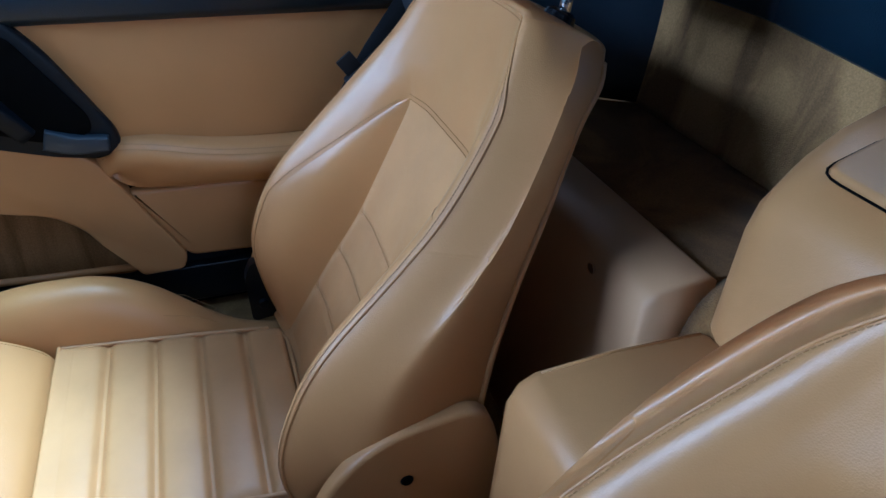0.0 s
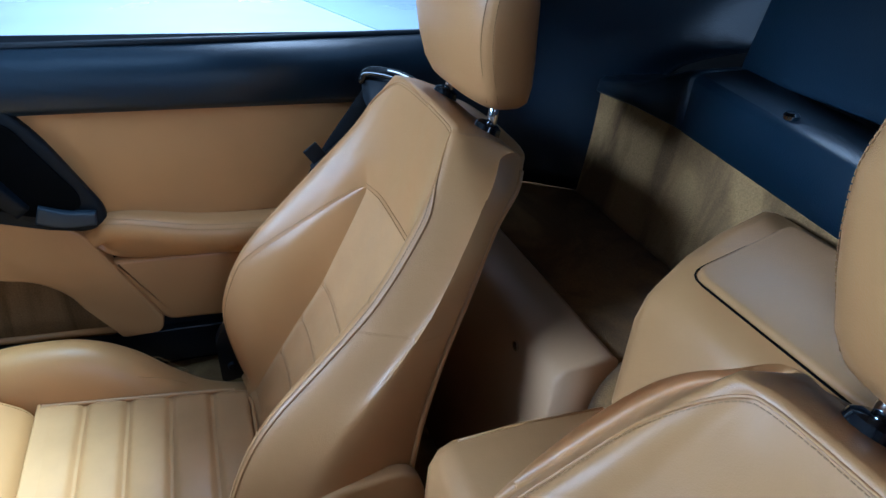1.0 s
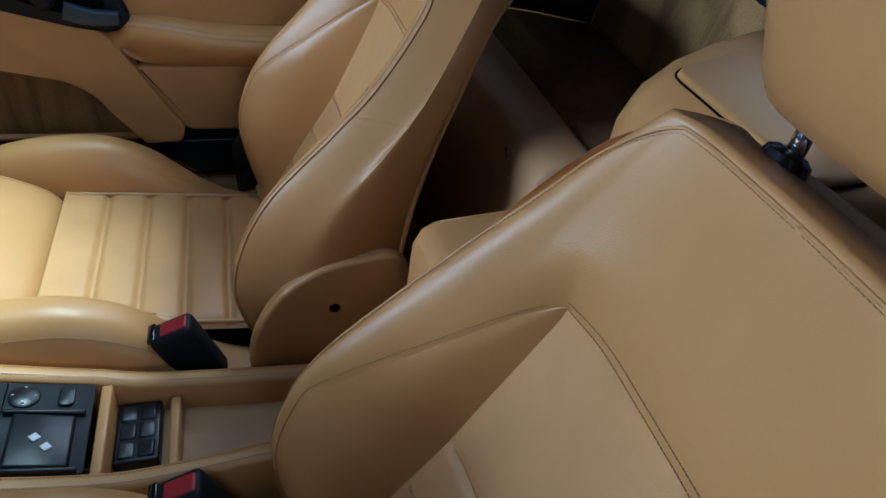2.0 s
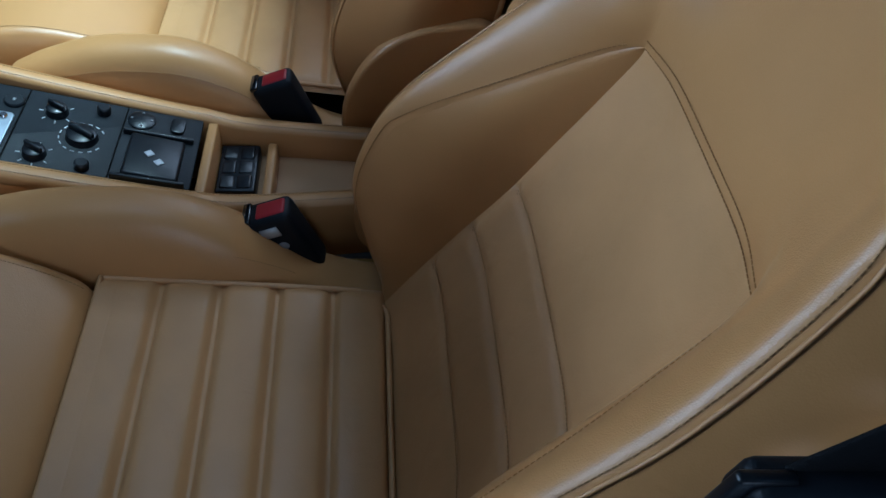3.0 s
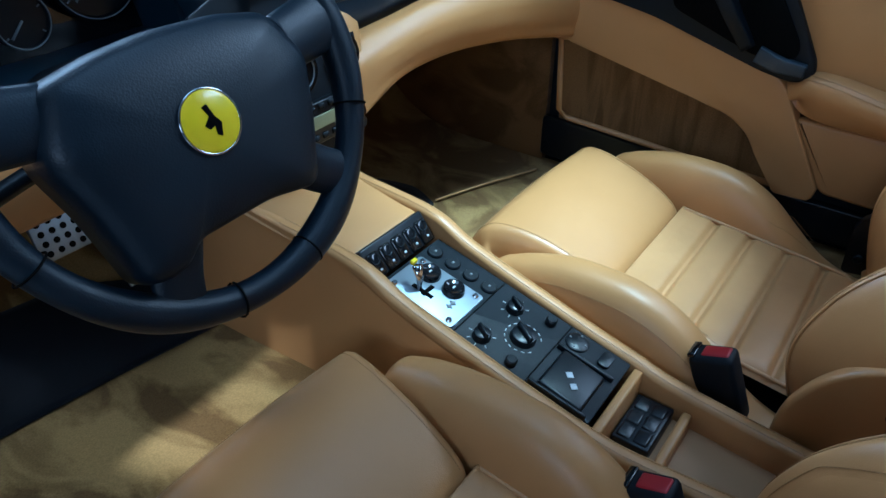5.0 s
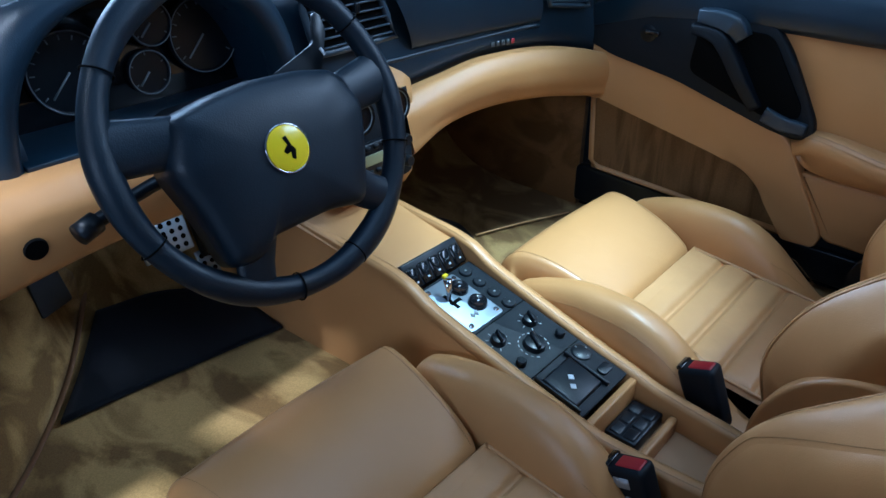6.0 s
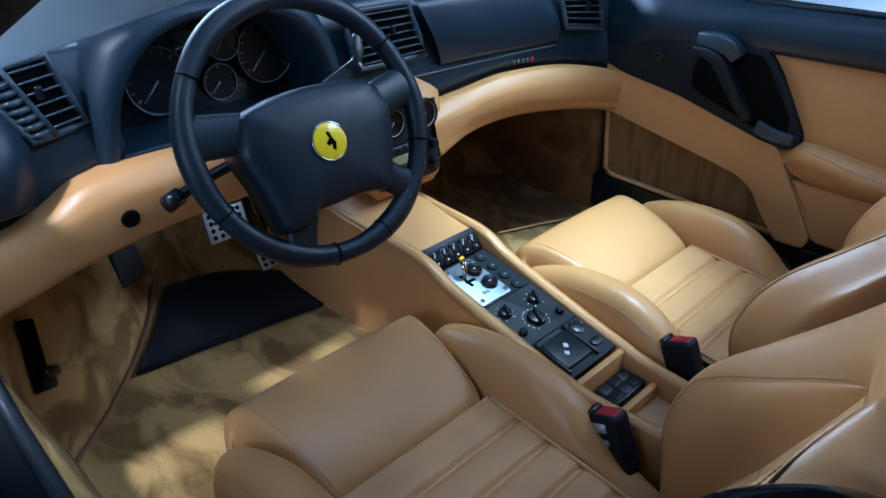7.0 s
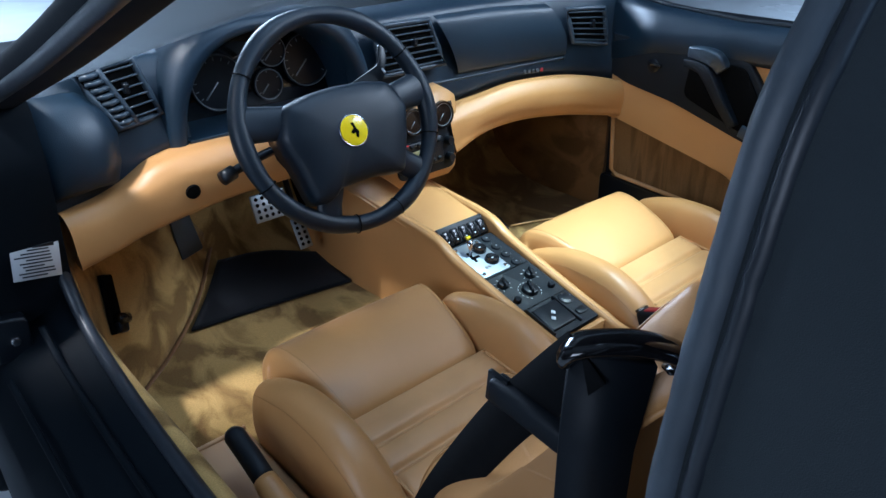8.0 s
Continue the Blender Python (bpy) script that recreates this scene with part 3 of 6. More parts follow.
        put("stitching", stitches(ridge, THREAD), seat)
        arc = [(sg * (0.1600 + 0.004 * math.sin(k * math.pi)), -0.17 + 0.24 * k, 0.288 + 0.036 * math.sin(k * math.pi) ** 0.8) for k in np.linspace(0.02, 0.98, 50)]
        put("stitching", stitches(arc, THREAD), seat)
    put("seat_base", box(0.35, 0.46, 0.07, PLASTIC_MATT, 0.01, name="seat_base"), seat, "matt black seat base", at=pose(0, 0.0, 0.195))

    # headrest on two posts
    head = put("headrest", loft([super_ring(0, cy, hx, hy, z, 3.4, 56) for z, hx, hy, cy in (
        (0.776, 0.082, 0.016, -0.552), (0.778, 0.094, 0.027, -0.551), (0.784, 0.102, 0.035, -0.549), (0.800, 0.107, 0.041, -0.546), (0.83, 0.111, 0.045, -0.542), (0.86, 0.115, 0.046, -0.539),
        (0.888, 0.118, 0.044, -0.539), (0.910, 0.116, 0.038, -0.541), (0.924, 0.106, 0.029, -0.544), (0.931, 0.088, 0.016, -0.546))], LEATHER, "headrest"), seat)
    for sg in (1, -1):
        for e in (0.0, 0.010):
            ring = [(sg * (hx * 0.925 + e * 0.75), cy + hy * 0.66 - e, z) for z, hx, hy, cy in ((0.786, 0.103, 0.036, -0.5485), (0.83, 0.111, 0.045, -0.542), (0.86, 0.115, 0.046, -0.539), (0.888, 0.118, 0.044, -0.539), (0.910, 0.116, 0.038, -0.541))]
            put("stitching", stitches(hermite(range(5), ring, np.linspace(0, 4, 40)), THREAD), head)
        put("headrest_post", tube([(sg * 0.072, -0.537, 0.725), (sg * 0.072, -0.548, 0.800)], 0.006, CHROME, 16, "headrest_post"), seat, "chrome headrest post")
        put("post_collar", lathe([(0.0, 0.005), (0.010, 0.005), (0.015, 0.002), (0.017, -0.006)], GLOSS, 24, "post_collar"), seat, "glossy black post collar", at=pose(sg * 0.072, -0.538, 0.7525, 24))
    return seat


seat = build_seat()
seat.matrix_basis = pose(-0.306, -0.0445, 0.2)
tagged(seat, "tan leather driver's sports seat with ribbed insert, on carpet")
other = copy_thing(seat, pose(0.349, -0.0275, 0.2))
tagged(other, "tan leather passenger sports seat with ribbed insert, beside the door")
# its backrest has slumped a little: low down the tunnel side stands further forward than the door side
for ch in other.children:
    if ch.name.split(".")[0] in ("backrest_insert", "backrest_bolster", "backrest_wing", "back_shell", "stitching", "seam_cord", "piping"):
        ch.data = ch.data.copy()
        for v in ch.data.vertices:
            x, y, z = v.co
            if y < -0.12 and z > 0.27:
                v.co.y = y + (0.002 - 0.05 * x) * smoothstep(0.64, 0.46, z)


# ---- car shell: floor, sills, bulkhead, roof ----
FL = 0.20


def structure(name, me, label, category, at=None):
    return tagged(put(name, me, at=at), label, category, kind="structure")


def floor_half(name, x0, x1, label, mat):
    """A footwell: flat floor that turns up into the toe board."""
    prof = [(-0.62, FL), (-0.2, FL), (0.2, FL), (0.50, FL), (0.66, FL + 0.002), (0.78, FL + 0.036), (0.87, FL + 0.13), (0.93, FL + 0.33)]
    v, f = grid(net([[(x, y, z) for x in (x0, (x0 + x1) / 2, x1)] for y, z in prof], 70, 30))
    v = v.copy()
    for i, p in enumerate(v):
        v[i, 2] += 0.003 * noise.noise(Vector((p[0] * 9, p[1] * 9, 1.3)))
    structure(name, to_mesh(name, v, f, mat), label, "carpet")


floor_half("floor_driver", -0.68, -0.05, "golden tan carpet of the driver's footwell, nap brushed unevenly", CARPET)
# darker copy of the driver's carpet: the footwell's shade is in the colour
floor_half("floor_passenger", 0.05, 0.70, "golden tan carpet of the passenger's footwell, its shade put into the colour", CARPET_SHADED)

# left kick panel and inner face of the sill, carpeted
tagged(sheet("kick_panel", [[(-0.690, 0.47, 0.585), (-0.676, 0.52, 0.59), (-0.62, 0.60, 0.60), (-0.51, 0.74, 0.60), (-0.41, 0.90, 0.60)], [(-0.682, 0.462, 0.40), (-0.666, 0.505, 0.40), (-0.603, 0.590, 0.404), (-0.490, 0.725, 0.41), (-0.385, 0.86, 0.43)],
              [(-0.652, 0.445, 0.195), (-0.632, 0.468, 0.195), (-0.530, 0.566, 0.196), (-0.415, 0.703, 0.206), (-0.300, 0.850, 0.270)]], CARPET, nu=20, nv=30, thick=0.01), "golden carpeted kick panel beside the driver's footwell", "trim panel", kind="structure")
tagged(sheet("sill_carpet", [[(-0.698, 0.46, 0.40), (-0.700, 0.30, 0.372), (-0.700, 0.0, 0.358), (-0.700, -0.6, 0.358)], [(-0.692, 0.46, 0.392), (-0.690, 0.30, 0.374), (-0.687, 0.0, 0.364), (-0.687, -0.6, 0.364)],
              [(-0.684, 0.46, 0.365), (-0.678, 0.30, 0.345), (-0.671, 0.0, 0.34), (-0.671, -0.6, 0.34)], [(-0.640, 0.46, 0.20), (-0.640, 0.30, 0.195), (-0.640, 0.0, 0.195), (-0.640, -0.6, 0.195)]], CARPET, nu=24, nv=40, thick=0.008), "golden carpet edge along the door sill", "trim", kind="structure")
# painted sill, jamb and pillar
structure("door_sill", loft([[(-0.696, y, zt), (-0.707, y, zt + 0.006), (-0.725, y, zt - 0.004), (-0.80, y, zt - 0.035), (-0.86, y, zt - 0.07), (-0.88, y, zt - 0.16), (-0.88, y, 0.12), (-0.70, y, 0.12)] for y, zt in ((-0.9, 0.36), (-0.3, 0.36), (0.0, 0.36), (0.25, 0.375), (0.40, 0.41), (0.47, 0.46))], PAINT, "door_sill"), "black painted door sill of the open door", "door sill")
put("sill_seal", tube(hermite(range(7), [(-0.702, -0.62, 0.372), (-0.702, -0.2, 0.368), (-0.702, 0.10, 0.369), (-0.702, 0.27, 0.385), (-0.703, 0.40, 0.425), (-0.704, 0.455, 0.52), (-0.704, 0.42, 0.66)], np.linspace(0, 6, 90)), 0.011, SEAL, 10, "sill_seal"), bpy.data.objects["door_sill"], "black rubber door seal")
jamb = structure("door_jamb", prism([(0.46, 0.12), (0.90, 0.12), (0.90, 0.80), (0.40, 0.80), (0.385, 0.70), (0.43, 0.55), (0.46, 0.44)], 0.20, PAINT, r=0.03, bevel=0.012, name="door_jamb"), "black painted front door jamb", "door jamb", at=basis((-0.695, 0, 0), (0, 1, 0), (0, 0, 1)) @ Matrix.Diagonal((1, 1, -1, 1)))
put("door_check", prism([(-0.030, -0.040), (0.026, -0.034), (0.030, 0.030), (-0.018, 0.040)], 0.028, PLASTIC, r=0.010, bevel=0.005, seg=3), jamb, "black door check arm", at=basis((-0.805, 0.4580, 0.425), (1, 0, 0), (0, 0, 1)))
put("check_bolt", lathe([(0, 0.006), (0.006, 0.005), (0.008, 0.002), (0.008, 0)], CHROME, 16, "check_bolt"), jamb, "small steel bolt", at=basis((-0.800, 0.4300, 0.420), (1, 0, 0), (0, 0, 1)))
sill = bpy.data.objects["door_sill"]
put("sill_rib", tube(hermite(range(5), [(-0.752, -0.62, 0.352), (-0.752, -0.1, 0.352), (-0.754, 0.20, 0.362), (-0.758, 0.36, 0.392), (-0.760, 0.43, 0.430)], np.linspace(0, 4, 50)), 0.006, PAINT, 10, "sill_rib", flat=0.6), sill)
put("sill_rib", tube(hermite(range(4), [(-0.822, -0.62, 0.327), (-0.822, 0.0, 0.327), (-0.824, 0.25, 0.342), (-0.828, 0.40, 0.374)], np.linspace(0, 3, 40)), 0.005, PAINT, 10, "sill_rib", flat=0.6), sill)
pillar = hermite(range(5), [(-0.725, 0.66, 0.735), (-0.722, 0.42, 0.808), (-0.714, 0.26, 0.860), (-0.702, 0.08, 0.922), (-0.69, -0.22, 1.03)], np.linspace(0, 4, 40))
structure("a_pillar", tube(pillar, 0.034, TRIM_DARK, 16, "a_pillar", flat=0.8), "black trimmed windscreen pillar", "pillar")
put("pillar_seal", tube(pillar + np.array((-0.026, -0.012, -0.012)), 0.010, SEAL, 10, "pillar_seal"), bpy.data.objects["a_pillar"], "black rubber door seal")
pillar_r = pillar * np.array((-1, 1, 1))
structure("a_pillar_right", tube(pillar_r, 0.034, TRIM_DARK, 16, "a_pillar_right", flat=0.8), "black trimmed windscreen pillar", "pillar")
ws = sheet("windscreen", [[(-0.69, -0.22, 1.035), (0, -0.18, 1.10), (0.69, -0.22, 1.035)], [(-0.71, 0.17, 0.865), (0, 0.30, 0.93), (0.71, 0.17, 0.865)], [(-0.70, 0.62, 0.75), (0, 0.95, 0.75), (0.70, 0.62, 0.75)]], GLASS, nu=16, nv=30)
tagged(ws, "clear windscreen glass over the black dashboard", "windscreen", kind="structure")
ws.visible_shadow = False
tagged(sheet("roof_lining", [[(-0.68, -0.22, 1.04), (0, -0.19, 1.10), (0.68, -0.22, 1.04)], [(-0.58, -0.40, 1.08), (0, -0.40, 1.13), (0.58, -0.40, 1.08)], [(-0.42, -0.55, 1.08), (0, -0.60, 1.14), (0.42, -0.55, 1.08)], [(-0.44, -0.85, 1.05), (0, -0.90, 1.10), (0.44, -0.85, 1.05)]], FABRIC, nu=16, nv=24, thick=-0.015), "black canvas folding roof, raised", "car roof", kind="structure")
# folding roof's side panel behind the open door
top = thing("roof_side_panel", "black canvas side of the raised folding roof, with rubber edge seal", "car roof", (-0.67, -0.7, 0.74))
EDGE = [(-0.475, -0.586, 1.085), (-0.527, -0.590, 1.050), (-0.567, -0.592, 1.008), (-0.596, -0.592, 0.961), (-0.616, -0.592, 0.885), (-0.631, -0.592, 0.807), (-0.639, -0.593, 0.740), (-0.645, -0.594, 0.690)]
sheet("canvas", [[(x - 0.008 - 0.10 * k * (1 - k) - 0.05 * k, y - 0.008 - 0.62 * k, z - 0.20 * k * k * max(0, (z - 0.72)) / 0.35) for k in (0, 0.15, 0.4, 0.7, 1)] for x, y, z in EDGE], FABRIC, top, nu=40, nv=40, thick=0.012)
edge = hermite(range(8), EDGE, np.linspace(0, 7, 60))
edge = edge + np.array([[0.0006 * noise.noise(Vector((k * 0.9, i * 3.1, 0.4))) for i in range(3)] for k in range(60)])
put("edge_seal", tube(edge, 0.0105, RUBBER, 12, "edge_seal"), top, "grey rubber edge seal")
put("inner_seal", tube(edge + np.array((0.014, 0.008, 0)), 0.008, RUBBER, 10, "inner_seal"), top)
put("outer_seal", tube(edge + np.array((-0.007, -0.016, 0)), 0.0060, SEAL, 10, "outer_seal"), top, "black rubber outer lip")
put("seam", tube(edge + np.array((-0.018, -0.075, 0)), 0.0022, FABRIC, 8, "seam"), top)
put("stitching", stitches(edge + np.array((-0.024, -0.095, 0)), RUBBER, gap=0.006, length=0.004, r=0.0008), top)
structure("rear_wing_body", prism([(-0.60, 0.10), (-0.60, 0.69), (-0.66, 0.715), (-1.6, 0.74), (-1.6, 0.10)], 0.16, PAINT, r=0.02, bevel=0.02, name="rear_wing_body"), "black painted body side behind the door", "car body", at=basis((-0.68, 0, 0), (0, 1, 0), (0, 0, 1)) @ Matrix.Diagonal((1, 1, -1, 1)))

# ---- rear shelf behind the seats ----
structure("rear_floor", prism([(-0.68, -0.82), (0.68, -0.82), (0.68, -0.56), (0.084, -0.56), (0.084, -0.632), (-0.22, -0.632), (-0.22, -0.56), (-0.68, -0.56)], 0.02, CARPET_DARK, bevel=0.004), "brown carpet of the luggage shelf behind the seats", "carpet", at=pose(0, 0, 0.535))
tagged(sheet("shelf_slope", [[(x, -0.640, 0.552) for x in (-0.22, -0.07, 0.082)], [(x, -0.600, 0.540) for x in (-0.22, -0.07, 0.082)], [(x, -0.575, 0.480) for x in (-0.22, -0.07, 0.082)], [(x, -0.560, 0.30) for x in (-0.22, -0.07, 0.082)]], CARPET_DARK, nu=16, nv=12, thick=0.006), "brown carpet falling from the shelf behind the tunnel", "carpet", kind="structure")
for sg in (1, -1):
    ledge = structure("shelf_ledge", loft([[(sg * x, -0.600, 0.555), (sg * x, -0.590, 0.562), (sg * x, -0.540, 0.550), (sg * x, -0.528, 0.538), (sg * x, -0.522, 0.44), (sg * x, -0.505, 0.20), (sg * x, -0.600, 0.20)] for x in ((0.080, 0.090, 0.3, 0.68) if sg > 0 else (0.22, 0.23, 0.4, 0.68))], LEATHER_DULL, "shelf_ledge"), "tan leather covered front ledge of the luggage shelf", "trim panel")
    put("screw", lathe([(0, 0.004), (0.004, 0.004), (0.006, 0.001), (0.006, -0.002)], CHROME, 16, "screw"), ledge, "small chrome screw", at=basis(((0.173 if sg > 0 else -0.30), -0.5262, 0.524), (1, 0, 0), (0, 0.1, 1)))
tagged(sheet("rear_wall", [[(x, -0.809 + 0.004 * math.sin(9 * x), 0.730) for x in np.linspace(-0.66, 0.66, 7)], [(x, -0.799 + 0.004 * math.sin(7 * x), 0.65) for x in np.linspace(-0.66, 0.66, 7)], [(x, -0.780, 0.555) for x in np.linspace(-0.66, 0.66, 7)]], CARPET_REAR, nu=20, nv=60, thick=0.01), "golden carpeted rear bulkhead behind the shelf", "trim panel", kind="structure")
trim = thing("rear_trim", "black padded trim along the rear bulkhead with a flat ledge", "trim panel", (0, -0.82, 0.74), kind="structure")
put("facing", loft([[(x, -0.790, z0), (x, -0.782, z0 + 0.005), (x, -0.786, z0 + 0.068), (x, -0.794, z0 + 0.076), (x, -0.87, z0 + 0.080), (x, -0.87, z0)] for x, z0 in ((-0.66, 0.668), (0.0, 0.698), (0.285, 0.722))], BLACK_SOFT, "facing"), trim)
put("end_facing", loft([[(x, -0.792, z0), (x, -0.784, z0 + 0.005), (x, -0.788, z1), (x, -0.796, z1 + 0.006), (x, -0.87, z1 + 0.008), (x, -0.87, z0)] for x, z0, z1 in ((0.289, 0.722, 0.792), (0.31, 0.723, 0.790), (0.40, 0.722, 0.752), (0.50, 0.715, 0.735))], BLACK_SOFT, "end_facing"), trim)
put("ledge_stud", lathe([(0, 0.006), (0.006, 0.005), (0.009, 0.002), (0.009, -0.002)], CHROME, 20, "ledge_stud"), trim, "small chrome stud", at=pose(0.142, -0.805, 0.7885))
structure("rear_screen_panel", prism([(-0.66, 0), (0.30, 0), (0.285, 0.10), (0.26, 0.13), (-0.66, 0.13)], 0.02, BLACK_SOFT, r=0.015, bevel=0.006), "black padded panel below the rear window", "trim panel", at=basis((0, -0.880, 0.792), (-1, 0, 0), (0, -0.12, 1)) @ Matrix.Diagonal((-1, 1, 1, 1)))
structure("rear_header", tube([(-0.66, -0.90, 0.945), (0, -0.905, 0.945), (0.35, -0.90, 0.935)], 0.018, BLACK, 12, "rear_header"), "black roll along the rear window's lower edge", "trim")
for sg in (1, -1):
    tagged(sheet("rear_quarter_trim", [[(sg * 0.40, -0.56, 1.07), (sg * 0.42, -0.75, 1.06), (sg * 0.38, -0.95, 1.0), (sg * 0.30, -1.02, 0.94)], [(sg * 0.51, -0.58, 0.90), (sg * 0.52, -0.72, 0.88), (sg * 0.44, -0.90, 0.86), (sg * 0.30, -0.98, 0.84)], [(sg * 0.60, -0.58, 0.74), (sg * 0.565, -0.70, 0.74), (sg * 0.515, -0.80, 0.74), (sg * 0.47, -0.88, 0.74)],
                [(sg * 0.60, -0.58, 0.56), (sg * 0.56, -0.68, 0.56), (sg * 0.49, -0.78, 0.56), (sg * 0.46, -0.86, 0.56)]], BLACK, nu=24, nv=24, thick=0.01), "black trim in the rear quarter beside the shelf", "trim panel", kind="structure")
structure("rear_window_wall", prism([(-0.7, 0.2), (0.7, 0.2), (0.7, 0.955), (-0.7, 0.955)], 0.01, VOID, bevel=0), "dark rear closing panel", "car body", at=basis((0, -1.05, 0), (1, 0, 0), (0, 0, 1)))
# box between the seats
hub = thing("centre_box", "tan leather covered box with fitted lid behind the seats", "storage box", (-0.06, -0.68, 0.565))
put("body", loft([[(-0.215, y, 0.47), (-0.210, y, zt - 0.02), (-0.190, y, zt), (xr - 0.030, y, zt), (xr - 0.012, y, zt - 0.006), (xr, y, zt - 0.026), (xr + 0.006, y, 0.47)] for y, zt, xr in ((-0.792, 0.690, 0.130), (-0.775, 0.700, 0.126), (-0.70, 0.696, 0.100), (-0.645, 0.688, 0.078), (-0.605, 0.672, 0.062), (-0.590, 0.652, 0.055), (-0.578, 0.52, 0.050))], LEATHER, "body"), hub)
LID = [(-0.182, -0.088), (0.066, -0.088), (0.022, 0.062), (-0.182, 0.062)]
put("lid", prism(LID, 0.008, LEATHER, r=0.02, bevel=0.005, seg=3), hub, at=pose(0, -0.678, 0.6920, -3.5))
put("lid_gap", tube([(x, y, -0.001) for x, y in smooth_poly([(-0.184, -0.090), (0.0685, -0.090), (0.0245, 0.064), (-0.184, 0.064)], 0.022)], 0.0011, VOID, 6, "lid_gap", closed=True), hub, "dark gap round the lid", at=pose(0, -0.678, 0.6945, -3.5))
tun = thing("tunnel_box", "tan leather covered tunnel between the seat backs", "trim box", (0, -0.5, 0.25))
put("cover", loft([[(-0.052, y, 0.2), (-0.050, y, zt - 0.012), (-0.046, y, zt - 0.004), (-0.038, y, zt), (0.048, y, zt), (0.056, y, zt - 0.003), (0.061, y, zt - 0.012), (0.070, y, 0.2)] for y, zt in ((-0.590, 0.500), (-0.582, 0.516), (-0.572, 0.522), (-0.48, 0.524), (-0.408, 0.518), (-0.394, 0.510), (-0.386, 0.494), (-0.372, 0.25))], LEATHER, "cover"), tun)
for x in (-0.040, 0.051):
    put("edge_seam", tube([(x, -0.57, 0.5215), (x, -0.48, 0.5235), (x, -0.412, 0.5180)], 0.0014, LEATHER, 6, "edge_seam"), tun)


# ---- passenger door ----
door = thing("passenger_door", "closed passenger door trimmed in tan leather with black upper and pull", "car door", (0.70, -0.1, 0.30))
DX = basis((0.72, 0, 0), (0, -1, 0), (0, 0, 1))


def door_plate(name, pts, x_in, mat, r=0.01, bevel=0.004, label="", back=0.72, seg=3):
    """A plate on the door: outline in (y, z), from the back plane out to x_in."""
    return put(name, prism([(-y, z) for y, z in pts], back - x_in, mat, r=r, bevel=bevel, name=name, seg=seg), door, label, at=basis((back, 0, 0), (0, -1, 0), (0, 0, 1)))


door_plate("door_core", [(0.42, 0.22), (0.42, 0.70), (-0.60, 0.70), (-0.60, 0.22)], 0.695, PLASTIC_MATT, bevel=0.002)
door_plate("upper_panel", [(0.08, 0.50), (0.08, 0.677), (-0.58, 0.674), (-0.58, 0.49)], 0.676, LEATHER, bevel=0.003)
put("top_roll", loft([[(0.735, y, zb), (0.668, y, zb), (0.660, y, zb + 0.012), (0.661, y, zb + 0.05), (0.672, y, zt - 0.018), (0.694, y, zt - 0.002), (0.735, y, zt)] for y, zb, zt in ((0.42, 0.62, 0.790), (0.28, 0.660, 0.772), (0.10, 0.676, 0.760), (-0.2, 0.673, 0.760), (-0.62, 0.668, 0.768))], BLACK_SOFT, "top_roll"), door, "black padded upper roll")
put("window_seal", tube([(0.712, 0.42, 0.790), (0.712, 0.28, 0.774), (0.712, 0.1, 0.760), (0.712, -0.62, 0.767)], 0.006, SEAL, 8, "window_seal"), door)
door_plate("lower_band", [(0.408, 0.600), (0.215, 0.562), (0.03, 0.512), (-0.020, 0.490), (-0.120, 0.315), (-0.112, 0.290), (-0.050, 0.288), (-0.034, 0.314), (-0.009, 0.346), (0.018, 0.384), (0.050, 0.407), (0.110, 0.424), (0.380, 0.480), (0.408, 0.478)], 0.666, LEATHER, r=[0.005, 0.02, 0.02, 0.02, 0.02, 0.01, 0.008, 0.010, 0.012, 0.014, 0.015, 0.02, 0.005, 0.003], bevel=0.004, seg=3)
door_plate("carpet_panel", [(0.398, 0.49), (0.09, 0.428), (0.02, 0.395), (-0.030, 0.33), (-0.050, 0.285), (0.392, 0.285)], 0.684, CARPET_DOOR, r=0.02, label="brown carpeted lower panel")
put("panel_piping", tube([(0.682, y, z) for y, z in ((-0.045, 0.298), (0.10, 0.302), (0.372, 0.316), (0.392, 0.330), (0.402, 0.480))], 0.006, LEATHER, 8, "panel_piping"), door)
door_plate("kick_strip", [(0.425, 0.22), (0.425, 0.308), (0.396, 0.310), (-0.04, 0.286), (-0.60, 0.284), (-0.60, 0.22)], 0.676, PLASTIC, label="black lower edge of the door")
door_plate("pocket_panel", [(-0.050, 0.430), (-0.122, 0.306), (-0.60, 0.290), (-0.60, 0.420)], 0.674, LEATHER, r=0.015, bevel=0.008, seg=4)
# no real opening: a near-black strip with the pocket's shade in its colour
door_plate("pocket_shade", [(-0.05, 0.450), (-0.06, 0.410), (-0.60, 0.405), (-0.60, 0.445)], 0.690, VOID, r=0.004, label="near-black strip for the shaded pocket opening")
arm = []
for y, zt, zb, xo in ((-0.022, 0.490, 0.474, 0.672), (-0.038, 0.500, 0.456, 0.664), (-0.062, 0.514, 0.438, 0.652), (-0.11, 0.512, 0.430, 0.640), (-0.20, 0.498, 0.426, 0.632), (-0.32, 0.492, 0.420, 0.632), (-0.60, 0.490, 0.415, 0.634)):
    arm.append([(0.70, y, zt + 0.002), (xo + 0.022, y, zt), (xo + 0.006, y, zt - 0.008), (xo, y, zt - 0.022), (xo + 0.004, y, zt - 0.040), (xo + 0.020, y, zb + 0.012), (0.676, y, zb), (0.70, y, zb)])
arm = np.array(arm)
arm = np.stack([hermite(range(7), arm[:, k], np.linspace(0, 6, 60)) for k in range(8)], 1)
arm = np.stack([hermite(range(8), a, np.linspace(0, 7, 30)) for a in arm])
